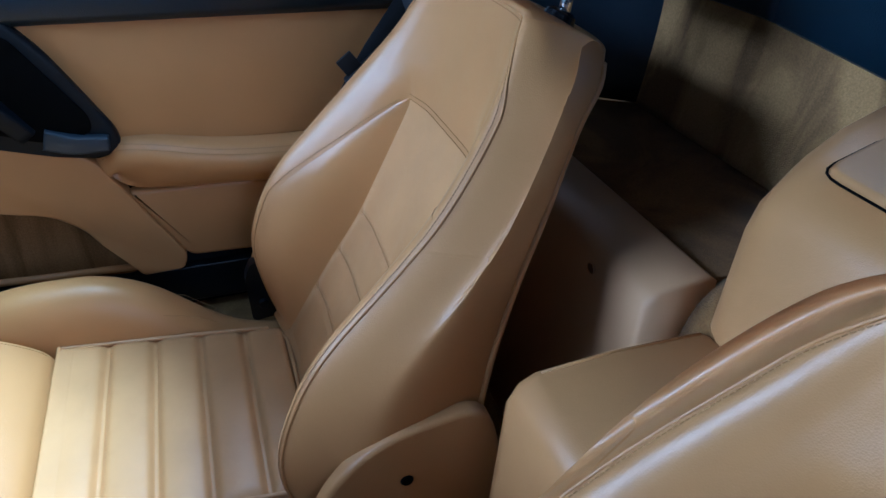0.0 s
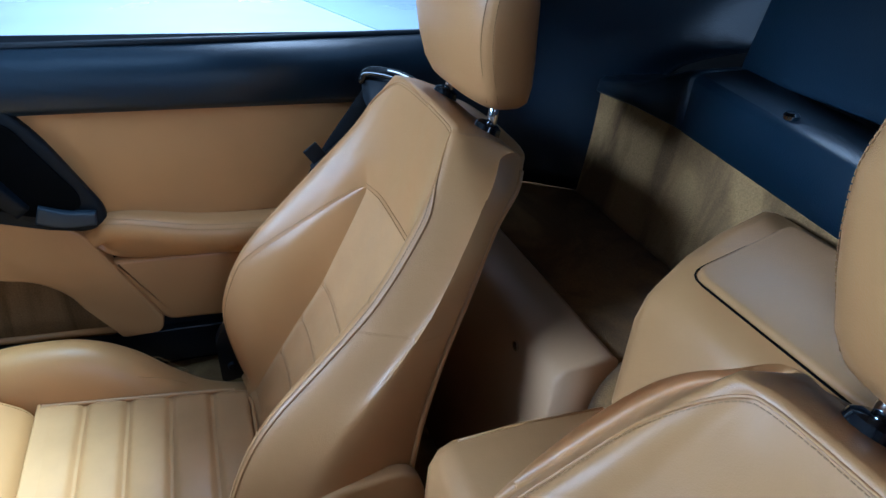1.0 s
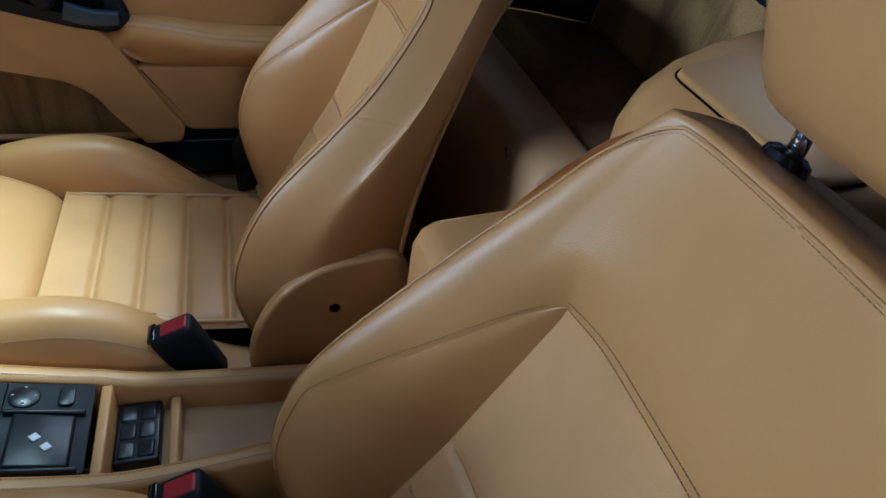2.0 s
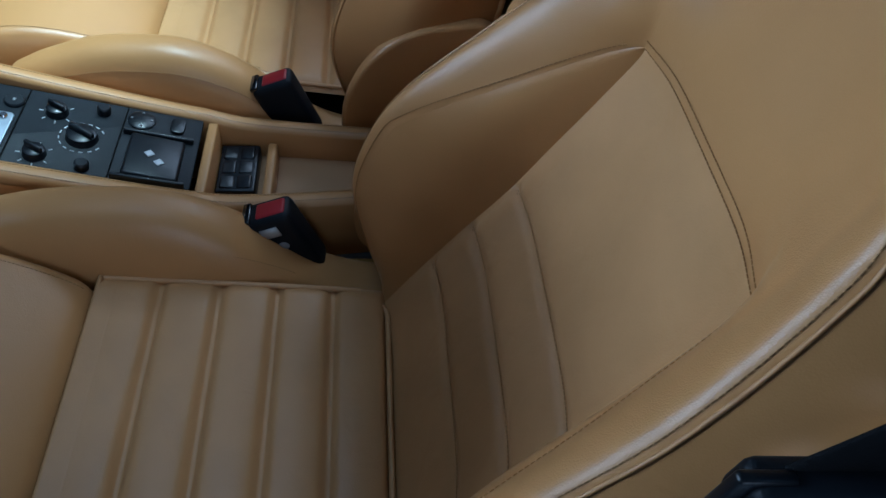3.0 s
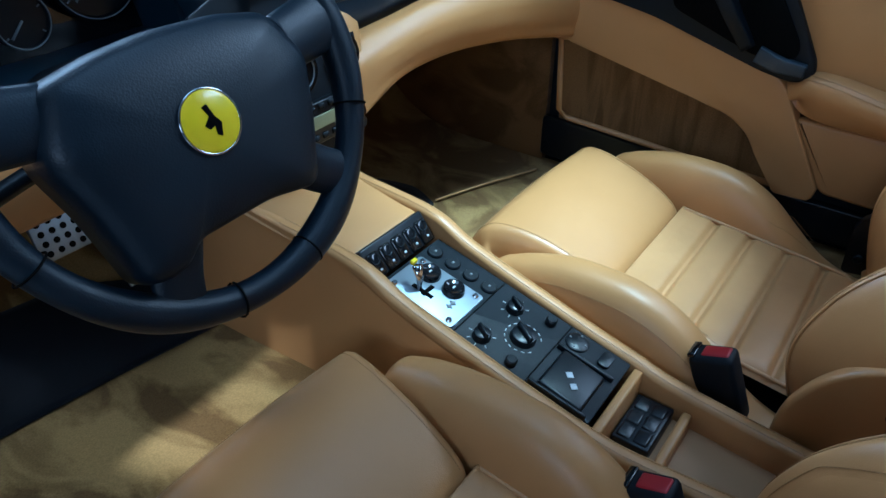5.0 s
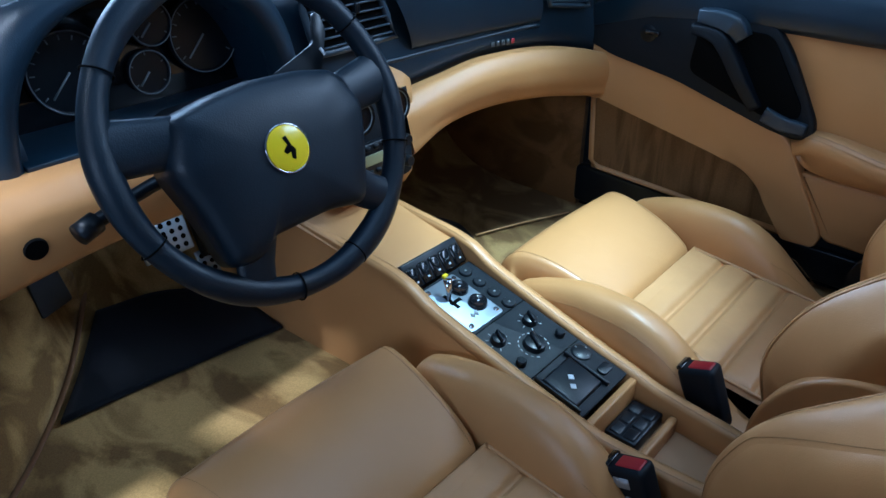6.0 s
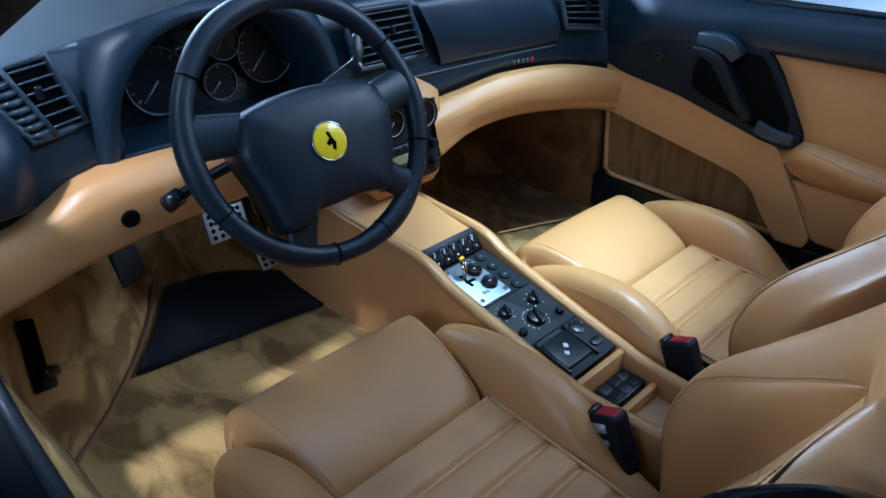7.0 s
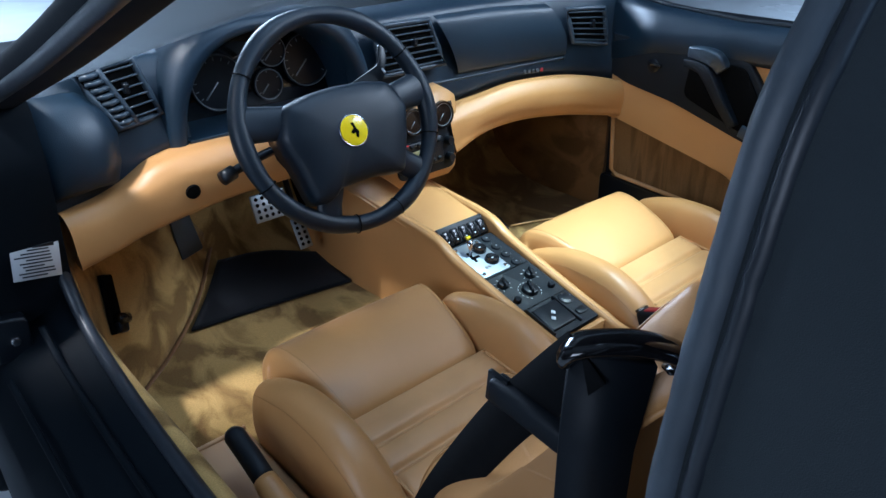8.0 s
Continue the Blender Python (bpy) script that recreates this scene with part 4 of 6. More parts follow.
rest = put("armrest", loft(arm, LEATHER, "armrest"), door, "padded tan leather armrest")
put("stitching", stitches(np.array([a[7] for a in arm[6:]]) + np.array((-0.0005, 0, 0.001)), THREAD), rest)
put("stitching", stitches(np.array([a[9] for a in arm[6:]]) + np.array((-0.0008, 0, 0.0)), THREAD), rest)
# black pull; the hollow behind it is a near-black plate with the shade in its colour
bez = door_plate("handle_bezel", [(0.415, 0.595), (0.347, 0.578), (0.215, 0.556), (0.038, 0.505), (-0.030, 0.488), (-0.062, 0.502), (-0.060, 0.528), (-0.024, 0.592), (0.009, 0.648), (0.046, 0.690), (0.415, 0.70)], 0.662, PLASTIC_MATT, r=[0.005, 0.02, 0.03, 0.02, 0.025, 0.018, 0.02, 0.03, 0.03, 0.01, 0.005], bevel=0.008, label="black moulded door pull surround", seg=4)
put("bowl_shade", prism([(-0.19, 0.580), (-0.18, 0.672), (-0.045, 0.670), (0.030, 0.555), (0.030, 0.532), (-0.03, 0.522)], 0.004, VOID, r=0.02, bevel=0.001), bez, "near-black plate for the shaded hollow behind the pull", at=basis((0.662, 0, 0), (0, -1, 0), (0, 0, 1)))
def bar(path, w, x0, x1, mat, name):
    """A rounded rectangular bar along a path in (y, z) between two depths."""
    q = hermite(range(len(path)), path, np.linspace(0, len(path) - 1, 28))
    t = np.gradient(q, axis=0)
    t /= np.linalg.norm(t, axis=1)[:, None]
    ww = np.interp(np.linspace(0, 1, 28), np.linspace(0, 1, len(w)), w)
    xa = np.interp(np.linspace(0, 1, 28), np.linspace(0, 1, len(x0)), x0)
    ring = smooth_poly([(-1, -1), (1, -1), (1, 1), (-1, 1)], 0.28, 3)
    return loft([[(xa[i] + (x1 - xa[i]) * (1 - r[0]) / 2, q[i, 0] - t[i, 1] * ww[i] * r[1], q[i, 1] + t[i, 0] * ww[i] * r[1]) for r in ring] for i in range(28)], mat, name)


put("pull_handle", bar([(0.190, 0.662), (0.150, 0.660), (0.122, 0.645), (0.080, 0.585), (0.046, 0.536)], [0.009, 0.012, 0.014, 0.012, 0.011], [0.640, 0.632, 0.628, 0.632, 0.644], 0.668, PLASTIC_MATT, "pull_handle"), bez, "black door pull")
# the highlight on the pull's head is put into its paler plastic
put("pull_head", bar([(0.180, 0.688), (0.150, 0.688), (0.112, 0.680), (0.092, 0.658)], [0.012, 0.015, 0.017, 0.014], [0.640, 0.634, 0.632, 0.640], 0.668, VENT, "pull_head"), bez)
put("pull_tab", bar([(0.030, 0.530), (-0.005, 0.520), (-0.048, 0.516)], [0.014, 0.013, 0.010], [0.650, 0.646, 0.650], 0.664, VENT, "pull_tab"), bez, "black release tab")
put("lock_lever", box(0.014, 0.030, 0.010, GLOSS, 0.003, name="lock_lever"), bez, at=pose(0.656, 0.272, 0.640, 5, 0, 0))
put("lock_plate", lathe([(0, 0.002), (0.014, 0.002), (0.017, 0)], PLASTIC, 20, "lock_plate"), bez, at=basis((0.661, 0.284, 0.636), (0, -1, 0), (0, 0, 1)))
# a darker brown than the golden kick panel on the driver's side
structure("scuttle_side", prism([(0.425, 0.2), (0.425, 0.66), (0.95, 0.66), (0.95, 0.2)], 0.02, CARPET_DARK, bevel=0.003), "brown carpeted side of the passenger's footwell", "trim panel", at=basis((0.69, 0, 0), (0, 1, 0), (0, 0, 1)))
structure("body_side_right", prism([(-1.2, 0.1), (0.95, 0.1), (0.95, 0.735), (0.42, 0.745), (-0.62, 0.735), (-1.2, 0.72)], 0.15, PAINT, bevel=0.02), "black painted outer side of the car", "car body", at=basis((0.735, 0, 0), (0, 1, 0), (0, 0, 1)))
structure("bulkhead", prism([(-0.7, 0.2), (0.7, 0.2), (0.7, 0.74), (-0.7, 0.74)], 0.02, VOID, bevel=0), "dark front bulkhead behind the dashboard", "bulkhead", at=basis((0, 0.94, 0), (1, 0, 0), (0, 0, 1)))
structure("bonnet", prism([(-0.85, 0.95), (0.85, 0.95), (0.80, 2.4), (-0.80, 2.4)], 0.05, PAINT, r=0.1, bevel=0.02), "black painted front lid of the car", "car body", at=pose(0, 0, 0.66, -4))

# ---- dashboard ----
dash = thing("dashboard", "two-tone dashboard, black leather above tan leather", "dashboard", (0, 0.6, 0.5))
DXS = [-0.69, -0.60, -0.45, -0.25, 0.0, 0.20, 0.38, 0.52, 0.62, 0.69]
FY = [0.476, 0.496, 0.506, 0.510, 0.512, 0.512, 0.490, 0.462, 0.436, 0.405]
FZ = [0.594, 0.603, 0.644, 0.640, 0.610, 0.602, 0.622, 0.616, 0.602, 0.585]
dash_skin = sheet("upper_skin", [[(x, y + 0.02, z - 0.03) for x, y, z in zip(DXS, FY, FZ)], [(x, y - 0.012, z + 0.012) for x, y, z in zip(DXS, FY, FZ)], [(x, y + 0.0, 0.70) for x, y in zip(DXS, FY)], [(x, y + 0.018, 0.775) for x, y in zip(DXS, FY)],
                     [(x, y + 0.045, 0.803) for x, y in zip(DXS, FY)], [(x, y + 0.13, 0.806) for x, y in zip(DXS, FY)], [(x, 0.74, 0.785) for x in DXS], [(x, 0.90, 0.755) for x in DXS]], BLACK_SOFT, dash, "black leather dashboard top", nu=70, nv=110)
sheet("lower_pad", [[(0.13, 0.500, 0.590), (0.25, 0.490, 0.602), (0.365, 0.475, 0.616), (0.50, 0.452, 0.612), (0.60, 0.425, 0.597), (0.685, 0.390, 0.574)], [(0.13, 0.470, 0.592), (0.25, 0.462, 0.604), (0.365, 0.447, 0.617), (0.50, 0.425, 0.612), (0.60, 0.400, 0.597), (0.685, 0.372, 0.574)],
                    [(0.13, 0.440, 0.565), (0.25, 0.440, 0.575), (0.365, 0.425, 0.585), (0.50, 0.402, 0.578), (0.60, 0.380, 0.562), (0.685, 0.358, 0.545)], [(0.14, 0.440, 0.520), (0.25, 0.445, 0.540), (0.365, 0.430, 0.548), (0.50, 0.405, 0.538), (0.60, 0.384, 0.522), (0.685, 0.362, 0.508)],
                    [(0.15, 0.455, 0.490), (0.25, 0.465, 0.515), (0.365, 0.455, 0.523), (0.50, 0.430, 0.513), (0.60, 0.402, 0.498), (0.685, 0.380, 0.482)], [(0.15, 0.56, 0.50), (0.25, 0.57, 0.52), (0.365, 0.56, 0.525), (0.50, 0.54, 0.515), (0.60, 0.52, 0.50), (0.685, 0.50, 0.49)]], LEATHER, dash, "tan leather lower dashboard roll", nu=50, nv=70)
sheet("knee_pad", [[(-0.685, 0.480, 0.592), (-0.62, 0.495, 0.598), (-0.575, 0.500, 0.612), (-0.51, 0.500, 0.642), (-0.40, 0.500, 0.648), (-0.20, 0.500, 0.635)], [(-0.685, 0.448, 0.595), (-0.62, 0.455, 0.601), (-0.575, 0.458, 0.614), (-0.51, 0.452, 0.642), (-0.40, 0.450, 0.646), (-0.20, 0.450, 0.632)],
                   [(-0.682, 0.428, 0.572), (-0.62, 0.432, 0.580), (-0.565, 0.430, 0.602), (-0.48, 0.424, 0.615), (-0.38, 0.424, 0.612), (-0.20, 0.430, 0.602)], [(-0.680, 0.432, 0.528), (-0.62, 0.430, 0.536), (-0.565, 0.428, 0.552), (-0.48, 0.424, 0.565), (-0.38, 0.426, 0.570), (-0.20, 0.430, 0.570)],
                   [(-0.675, 0.455, 0.490), (-0.62, 0.452, 0.506), (-0.565, 0.450, 0.522), (-0.48, 0.446, 0.538), (-0.38, 0.446, 0.548), (-0.20, 0.450, 0.55)], [(-0.67, 0.54, 0.48), (-0.62, 0.55, 0.505), (-0.565, 0.55, 0.52), (-0.48, 0.55, 0.535), (-0.38, 0.55, 0.545), (-0.20, 0.55, 0.55)]], LEATHER, dash, "tan leather knee panel", nu=50, nv=70)
# no hole is cut: a near-black disc paints the shade inside it
put("key_hole_shade", lathe([(0, 0.0008), (0.0125, 0.0008), (0.0135, -0.003)], VOID, 24, "key_hole_shade"), dash, "near-black disc for the shaded round opening", at=basis((-0.480, 0.4205, 0.585), (1, 0, 0), (0, -0.12, 1)))
# glove box lid, embossed line and model badge as plain bars
glove = sheet("glovebox_lid", [[(0.145, 0.515, 0.792), (0.30, 0.505, 0.792), (0.47, 0.478, 0.785)], [(0.150, 0.498, 0.775), (0.30, 0.486, 0.775), (0.478, 0.456, 0.768)], [(0.180, 0.490, 0.715), (0.34, 0.472, 0.715), (0.510, 0.440, 0.710)], [(0.205, 0.498, 0.662), (0.36, 0.476, 0.664), (0.520, 0.446, 0.664)], [(0.207, 0.512, 0.656), (0.36, 0.490, 0.658), (0.522, 0.460, 0.658)]], BLACK_SOFT, dash, "black leather glovebox lid", nu=30, nv=30)
put("dash_groove", tube(hermite(range(4), [(0.10, 0.503, 0.648), (0.22, 0.503, 0.644), (0.40, 0.478, 0.648), (0.52, 0.450, 0.652)], np.linspace(0, 3, 40)), 0.004, BLACK_SOFT, 8, "dash_groove"), dash)
for i in range(5):
    put("badge_bar", box(0.0085, 0.002, 0.010, RED if i == 4 else BADGE, 0.001, 1, "badge_bar"), dash, at=basis((0.402 + 0.0125 * i, 0.473 - 0.0026 * i, 0.631), (1, -0.2, 0), (0.25, 0, 1)) @ pose(0, 0, 0, 90))


def vent(corners, slats, label, fins=0):
    """An air vent in a four-cornered frame: top left, top right, bottom right, bottom left."""
    a, b, c, d = (np.array(p, float) for p in corners)
    n = np.cross(b - a, d - a)
    n /= np.linalg.norm(n)
    if n[1] > 0:
        n = -n
    P = lambda u, v, h=0.0: a + (b - a) * u + (d - a) * v + (a - b + c - d) * u * v + n * h
    v = put("air_vent", tube([P(u, w, 0.004) for u, w in ((0, 0), (0.25, 0), (0.5, 0), (0.75, 0), (1, 0), (1, 0.33), (1, 0.66), (1, 1), (0.75, 1), (0.5, 1), (0.25, 1), (0, 1), (0, 0.66), (0, 0.33))], 0.006, VENT, 8, "air_vent", closed=True), dash, label)
    # near-black sheet: the darkness between the slats is put into its colour
    put("vent_back", to_mesh("vent_back", [P(0, 0, 0.002), P(1, 0, 0.002), P(1, 1, 0.002), P(0, 1, 0.002)], [(0, 1, 2, 3)], VOID), v)
    for k in range(slats):
        w = (k + 0.6) / (slats + 0.2)
        put("slat", tube([P(u, w, 0.007) for u in np.linspace(0.04 + 0.40 * fins, 0.97, 6)], 0.0036, VENT, 8, "slat", flat=0.5), v)
    for k in range(fins):
        for w in np.linspace(0.08, 0.92, 8):
            put("fin", tube([P(0.05, w, 0.005), P(0.2, w + 0.01, 0.010), P(0.38, w, 0.006)], 0.0050, VENT, 8, "fin"), v)
        put("divider", tube([P(0.40, w, 0.007) for w in np.linspace(0, 1, 5)], 0.005, VENT, 8, "divider"), v)
    put("thumb_wheel", box(0.010, 0.012, 0.018, PLASTIC, 0.003, name="thumb_wheel"), v, at=pose(*P(0.62, 0.42, 0.008)))
    return v


vent([(-0.607, 0.503, 0.794), (-0.511, 0.508, 0.804), (-0.4815, 0.503, 0.708), (-0.5555, 0.494, 0.699)], 6, "black side air vent with curved fins", 1)
vent([(-0.035, 0.498, 0.792), (0.112, 0.496, 0.790), (0.152, 0.490, 0.692), (-0.010, 0.496, 0.690)], 7, "black centre air vent with slats")
vent([(0.512, 0.448, 0.770), (0.622, 0.420, 0.765), (0.636, 0.414, 0.676), (0.535, 0.440, 0.690)], 6, "black side air vent with slats")
put("demister_slot", box(0.30, 0.018, 0.006, PLASTIC, 0.003, name="demister_slot"), dash, at=pose(-0.35, 0.72, 0.790, -6))
put("demister_slot", box(0.22, 0.014, 0.006, VOID, 0.003, name="demister_slot"), dash, at=pose(-0.36, 0.72, 0.7925, -6))


# binnacle with its dials
def arch(y, hx, zt, zb, cx, power, seg=48):
    a = np.linspace(math.pi, 0, seg)
    c, s = np.cos(a), np.sin(a)
    return np.stack([cx + hx * np.sign(c) * np.abs(c) ** (2 / power), np.full(seg, y), zb + (zt - zb) * np.abs(s) ** (2 / power)], -1)


CX = -0.262
hood = [arch(y, hx, zt, 0.60, CX, pw) for y, hx, zt, pw in ((0.74, 0.232, 0.800, 4.6), (0.64, 0.232, 0.832, 4.2), (0.57, 0.231, 0.846, 3.8), (0.520, 0.227, 0.850, 3.3), (0.492, 0.219, 0.846, 2.9), (0.480, 0.208, 0.839, 2.7), (0.478, 0.198, 0.831, 2.6), (0.484, 0.189, 0.824, 2.6), (0.52, 0.184, 0.817, 2.6), (0.60, 0.179, 0.812, 2.6))]
v, f = grid(np.array(hood))
bm = bmesh.new()
bm.from_mesh(dash_skin.data)
inside = [f for f in bm.faces if abs((f.calc_center_median().x - CX) / 0.186) ** 2.6 + abs((f.calc_center_median().z - 0.60) / 0.218) ** 2.6 < 1 and f.calc_center_median().z > 0.606]
bmesh.ops.delete(bm, geom=inside, context="FACES")
bm.to_mesh(dash_skin.data)
bm.free()
bin_ = put("binnacle", to_mesh("binnacle", v, f, BLACK_SOFT), dash, "black hooded instrument binnacle")
put("dial_face", prism([(-0.19, -0.075), (0.19, -0.075), (0.19, 0.115), (-0.19, 0.115)], 0.006, GLOSS, r=0.03, bevel=0.002), bin_, "dark instrument face", at=basis((CX, 0.604, 0.692), (1, 0, 0), (0, 0.10, 1)))
put("binnacle_floor", box(0.37, 0.13, 0.008, BLACK_SOFT, 0.002, name="binnacle_floor"), bin_, at=pose(CX, 0.545, 0.650))
for dx, dz, r in ((-0.136, 0.730, 0.053), (-0.213, 0.759, 0.030), (-0.2275, 0.695, 0.030), (-0.333, 0.717, 0.053)):
    dial = put("dial", lathe([(0, 0.002), (r * 0.93, 0.002), (r * 0.96, 0.006), (r, 0.006), (r * 1.03, 0.0)], PLASTIC, 48, "dial"), bin_, "black dial with pale ring", at=basis((dx, 0.592, dz), (1, 0, 0), (0, 0.10, 1)))
    put("dial_ring", tube([(r * 0.985 * math.cos(a), r * 0.985 * math.sin(a), 0.0065) for a in np.linspace(0, 2 * math.pi, 48, endpoint=False)], 0.0009, GREY_MARK, 6, "dial_ring", closed=True), dial, at=basis((dx, 0.592, dz), (1, 0, 0), (0, 0.10, 1)))
    m = basis((dx, 0.5895, dz), (1, 0, 0), (0, 0.10, 1))
    for a in np.linspace(-2.2, 2.2, 13 if r > 0.05 else 5):
        put("tick", box(0.0016, r * 0.12, 0.001, GREY_MARK, 0, name="tick"), dial, at=m @ pose(r * 0.84 * math.sin(a), r * 0.84 * math.cos(a), 0.0, 0, 0, -math.degrees(a)))
    put("needle", box(0.0025, r * 0.78, 0.0012, GREY_MARK, 0, name="needle"), dial, at=m @ pose(-r * 0.26, -r * 0.26, 0.001, 0, 0, 135))

put("end_cap", loft([[(x0, y0, z0), (x0 + 0.03, y0 - 0.012, z0 + 0.012), (x1 - 0.03, y0 - 0.006, z0 + 0.012), (x1, y0 + 0.014, z0 + 0.004), (x1, 0.56, z0), (x0, 0.56, z0)] for x0, x1, y0, z0 in ((-0.692, -0.588, 0.462, 0.610), (-0.694, -0.582, 0.450, 0.620), (-0.696, -0.572, 0.450, 0.650), (-0.698, -0.566, 0.458, 0.695), (-0.698, -0.575, 0.480, 0.735), (-0.698, -0.60, 0.50, 0.760))], BLACK_SOFT, "end_cap"), dash, "black padded end of the dashboard")

# centre pod with two small dials, radio and buttons
pod = put("centre_pod", loft([[(cx + sx * 0.093, y, cz + sz * 0.098) for sx, sz in ((-1, -0.8), (-0.8, -1), (0.75, -1), (0.95, -0.85), (1, -0.5), (1, 0.65), (0.95, 0.85), (0.75, 1), (-0.8, 1), (-1, 0.8))] for y, cx, cz in ((0.62, 0.062, 0.560), (0.50, 0.062, 0.552), (0.452, 0.062, 0.545))], LEATHER, "centre_pod"), dash, "tan leather centre stack surround")
PODM = basis((0.060, 0.451, 0.547), (1, 0, 0), (0, 0.10, 1))
put("pod_face", prism([(-0.083, -0.080), (0.080, -0.080), (0.084, 0.075), (0.07, 0.086), (-0.083, 0.086)], 0.006, PLASTIC_MATT, r=0.02, bevel=0.003), pod, "black centre fascia", at=PODM)
for dx in (-0.032, 0.050):
    g = put("small_dial", lathe([(0, 0.004), (0.024, 0.004), (0.026, 0.008), (0.029, 0.008), (0.031, 0.0)], GLOSS, 36, "small_dial"), pod, "small dial with grey ring", at=PODM @ pose(dx, 0.045, 0.006))
    put("dial_ring", tube([(0.0245 * math.cos(a), 0.0245 * math.sin(a), 0.0055) for a in np.linspace(0, 2 * math.pi, 36, endpoint=False)], 0.0010, GREY_MARK, 6, "dial_ring", closed=True), g, at=PODM @ pose(dx, 0.045, 0.006))
    put("needle", box(0.002, 0.018, 0.001, GREY_MARK, 0, name="needle"), g, at=PODM @ pose(dx - 0.004, 0.040, 0.011, 0, 0, -40))
radio = put("radio", box(0.115, 0.058, 0.012, PLASTIC, 0.003, name="radio"), pod, "black car radio with pale display", at=PODM @ pose(-0.018, -0.028, 0.010))
put("display", box(0.062, 0.018, 0.003, LCD, 0.001, name="display"), radio, "pale green display", at=PODM @ pose(-0.018, -0.026, 0.0165))
for r_, zz in ((0, -0.006), (1, -0.047)):
    for i in range(6):
        put("radio_button", box(0.012, 0.009, 0.005, PLASTIC_MATT, 0.002, 1, "radio_button"), radio, at=PODM @ pose(-0.066 + 0.0185 * i, zz, 0.017))
put("red_light", box(0.006, 0.004, 0.002, RED, 0.0005, 1, "red_light"), radio, at=PODM @ pose(-0.060, 0.0, 0.0165))
for i in range(2):
    put("knob", lathe([(0, 0.016), (0.008, 0.016), (0.010, 0.012), (0.010, 0)], PLASTIC, 20, "knob"), pod, at=PODM @ pose(0.060, -0.015 - 0.038 * i, 0.006))

# ---- steering wheel ----
WN = Vector((math.sin(-0.061) * math.cos(0.415), -math.cos(-0.061) * math.cos(0.415), math.sin(0.415)))
WU = Vector((0, 0, 1)).cross(WN).normalized()
WV = WN.cross(WU)
WM = Matrix((WU, WV, WN)).transposed().to_4x4()
WM.translation = Vector((-0.2673, 0.2699, 0.7008))
wheel = thing("steering_wheel", "black leather steering wheel with padded hub and yellow badge", "steering wheel", (-0.2673, 0.2699, 0.7008))
R0, RR = 0.1757, 0.0152
SP = [radians(a) for a in (14, 166, 241, 299)]
ang = np.linspace(0, 2 * math.pi, 120, endpoint=False)
put("rim", tube([(R0 * math.cos(a), R0 * math.sin(a), 0) for a in ang], [RR + 0.0014 * math.cos(6 * a) for a in ang], BLACK, 18, "rim", closed=True, normal=(0, 0, 1)), wheel, at=WM)
for a in (radians(32), radians(-19), radians(147), radians(206), radians(262), radians(290)):
    p = Vector((R0 * math.cos(a), R0 * math.sin(a), 0))
    d = Vector((-math.sin(a), math.cos(a), 0))
    put("rim_seam", tube([p + (RR + 0.0006) * (math.cos(k) * p.normalized() + math.sin(k) * Vector((0, 0, 1))) for k in np.linspace(0, 2 * math.pi, 20, endpoint=False)], 0.0011, VOID, 5, "rim_seam", closed=True), wheel, at=WM)
hubpts = smooth_poly([(-0.109, 0.038), (-0.06, 0.050), (-0.01, 0.0555), (0.05, 0.0545), (0.097, 0.046), (0.122, 0.002), (0.108, -0.050), (0.085, -0.112), (0.034, -0.105), (-0.046, -0.110), (-0.066, -0.128), (-0.095, -0.126), (-0.110, -0.060), (-0.127, -0.012)], 0.012, 6)
c0 = np.mean(np.array(hubpts), 0)
rings = []
for k, h in ((1.0, -0.020), (1.0, 0.006), (0.985, 0.018), (0.95, 0.027), (0.88, 0.033), (0.70, 0.038), (0.45, 0.041), (0.2, 0.042)):
    rings.append([(c0[0] + (p[0] - c0[0]) * k, c0[1] + (p[1] - c0[1]) * k, h) for p in hubpts])
put("airbag_cover", loft(rings, BLACK, "airbag_cover"), wheel, "black padded hub cover", at=WM)


def spoke(a0, a1, r_in, r_out, w0, w1, drop):
    """A flattened spoke from hub to rim."""
    path = [np.array((r_in * math.cos(a0), r_in * math.sin(a0), 0.012)), np.array(((r_in * 0.5 + r_out * 0.5) * math.cos((a0 + a1) / 2), (r_in * 0.5 + r_out * 0.5) * math.sin((a0 + a1) / 2), 0.008 - drop)), np.array((r_out * math.cos(a1), r_out * math.sin(a1), 0.0))]
    q = hermite(range(3), path, np.linspace(0, 2, 16))
    return tube(q, np.linspace(w0, w1, 16), BLACK, 14, "spoke", flat=0.45, normal=(0, 0, 1))


for a0, a1 in ((radians(8), radians(9)), (radians(172), radians(172))):
    put("spoke", spoke(a0, a1, 0.105, 0.176, 0.026, 0.030, 0.003), wheel, at=WM)
for a0, a1 in ((radians(240), radians(246)), (radians(312), radians(318))):
    put("spoke", spoke(a0, a1, 0.110, 0.176, 0.024, 0.022, 0.003), wheel, at=WM)
EM = WM @ pose(-0.005, -0.024, 0.0415)
emb = put("badge", lathe([(0, 0.0042), (0.022, 0.0042), (0.0245, 0.003), (0.0255, 0)], YELLOW, 40, "badge"), wheel, "round yellow enamel badge", at=EM)
put("badge_rim", tube([(0.0256 * math.cos(a), 0.0256 * math.sin(a), 0.002) for a in np.linspace(0, 2 * math.pi, 48, endpoint=False)], 0.0012, CHROME, 8, "badge_rim", closed=True), emb, at=EM)
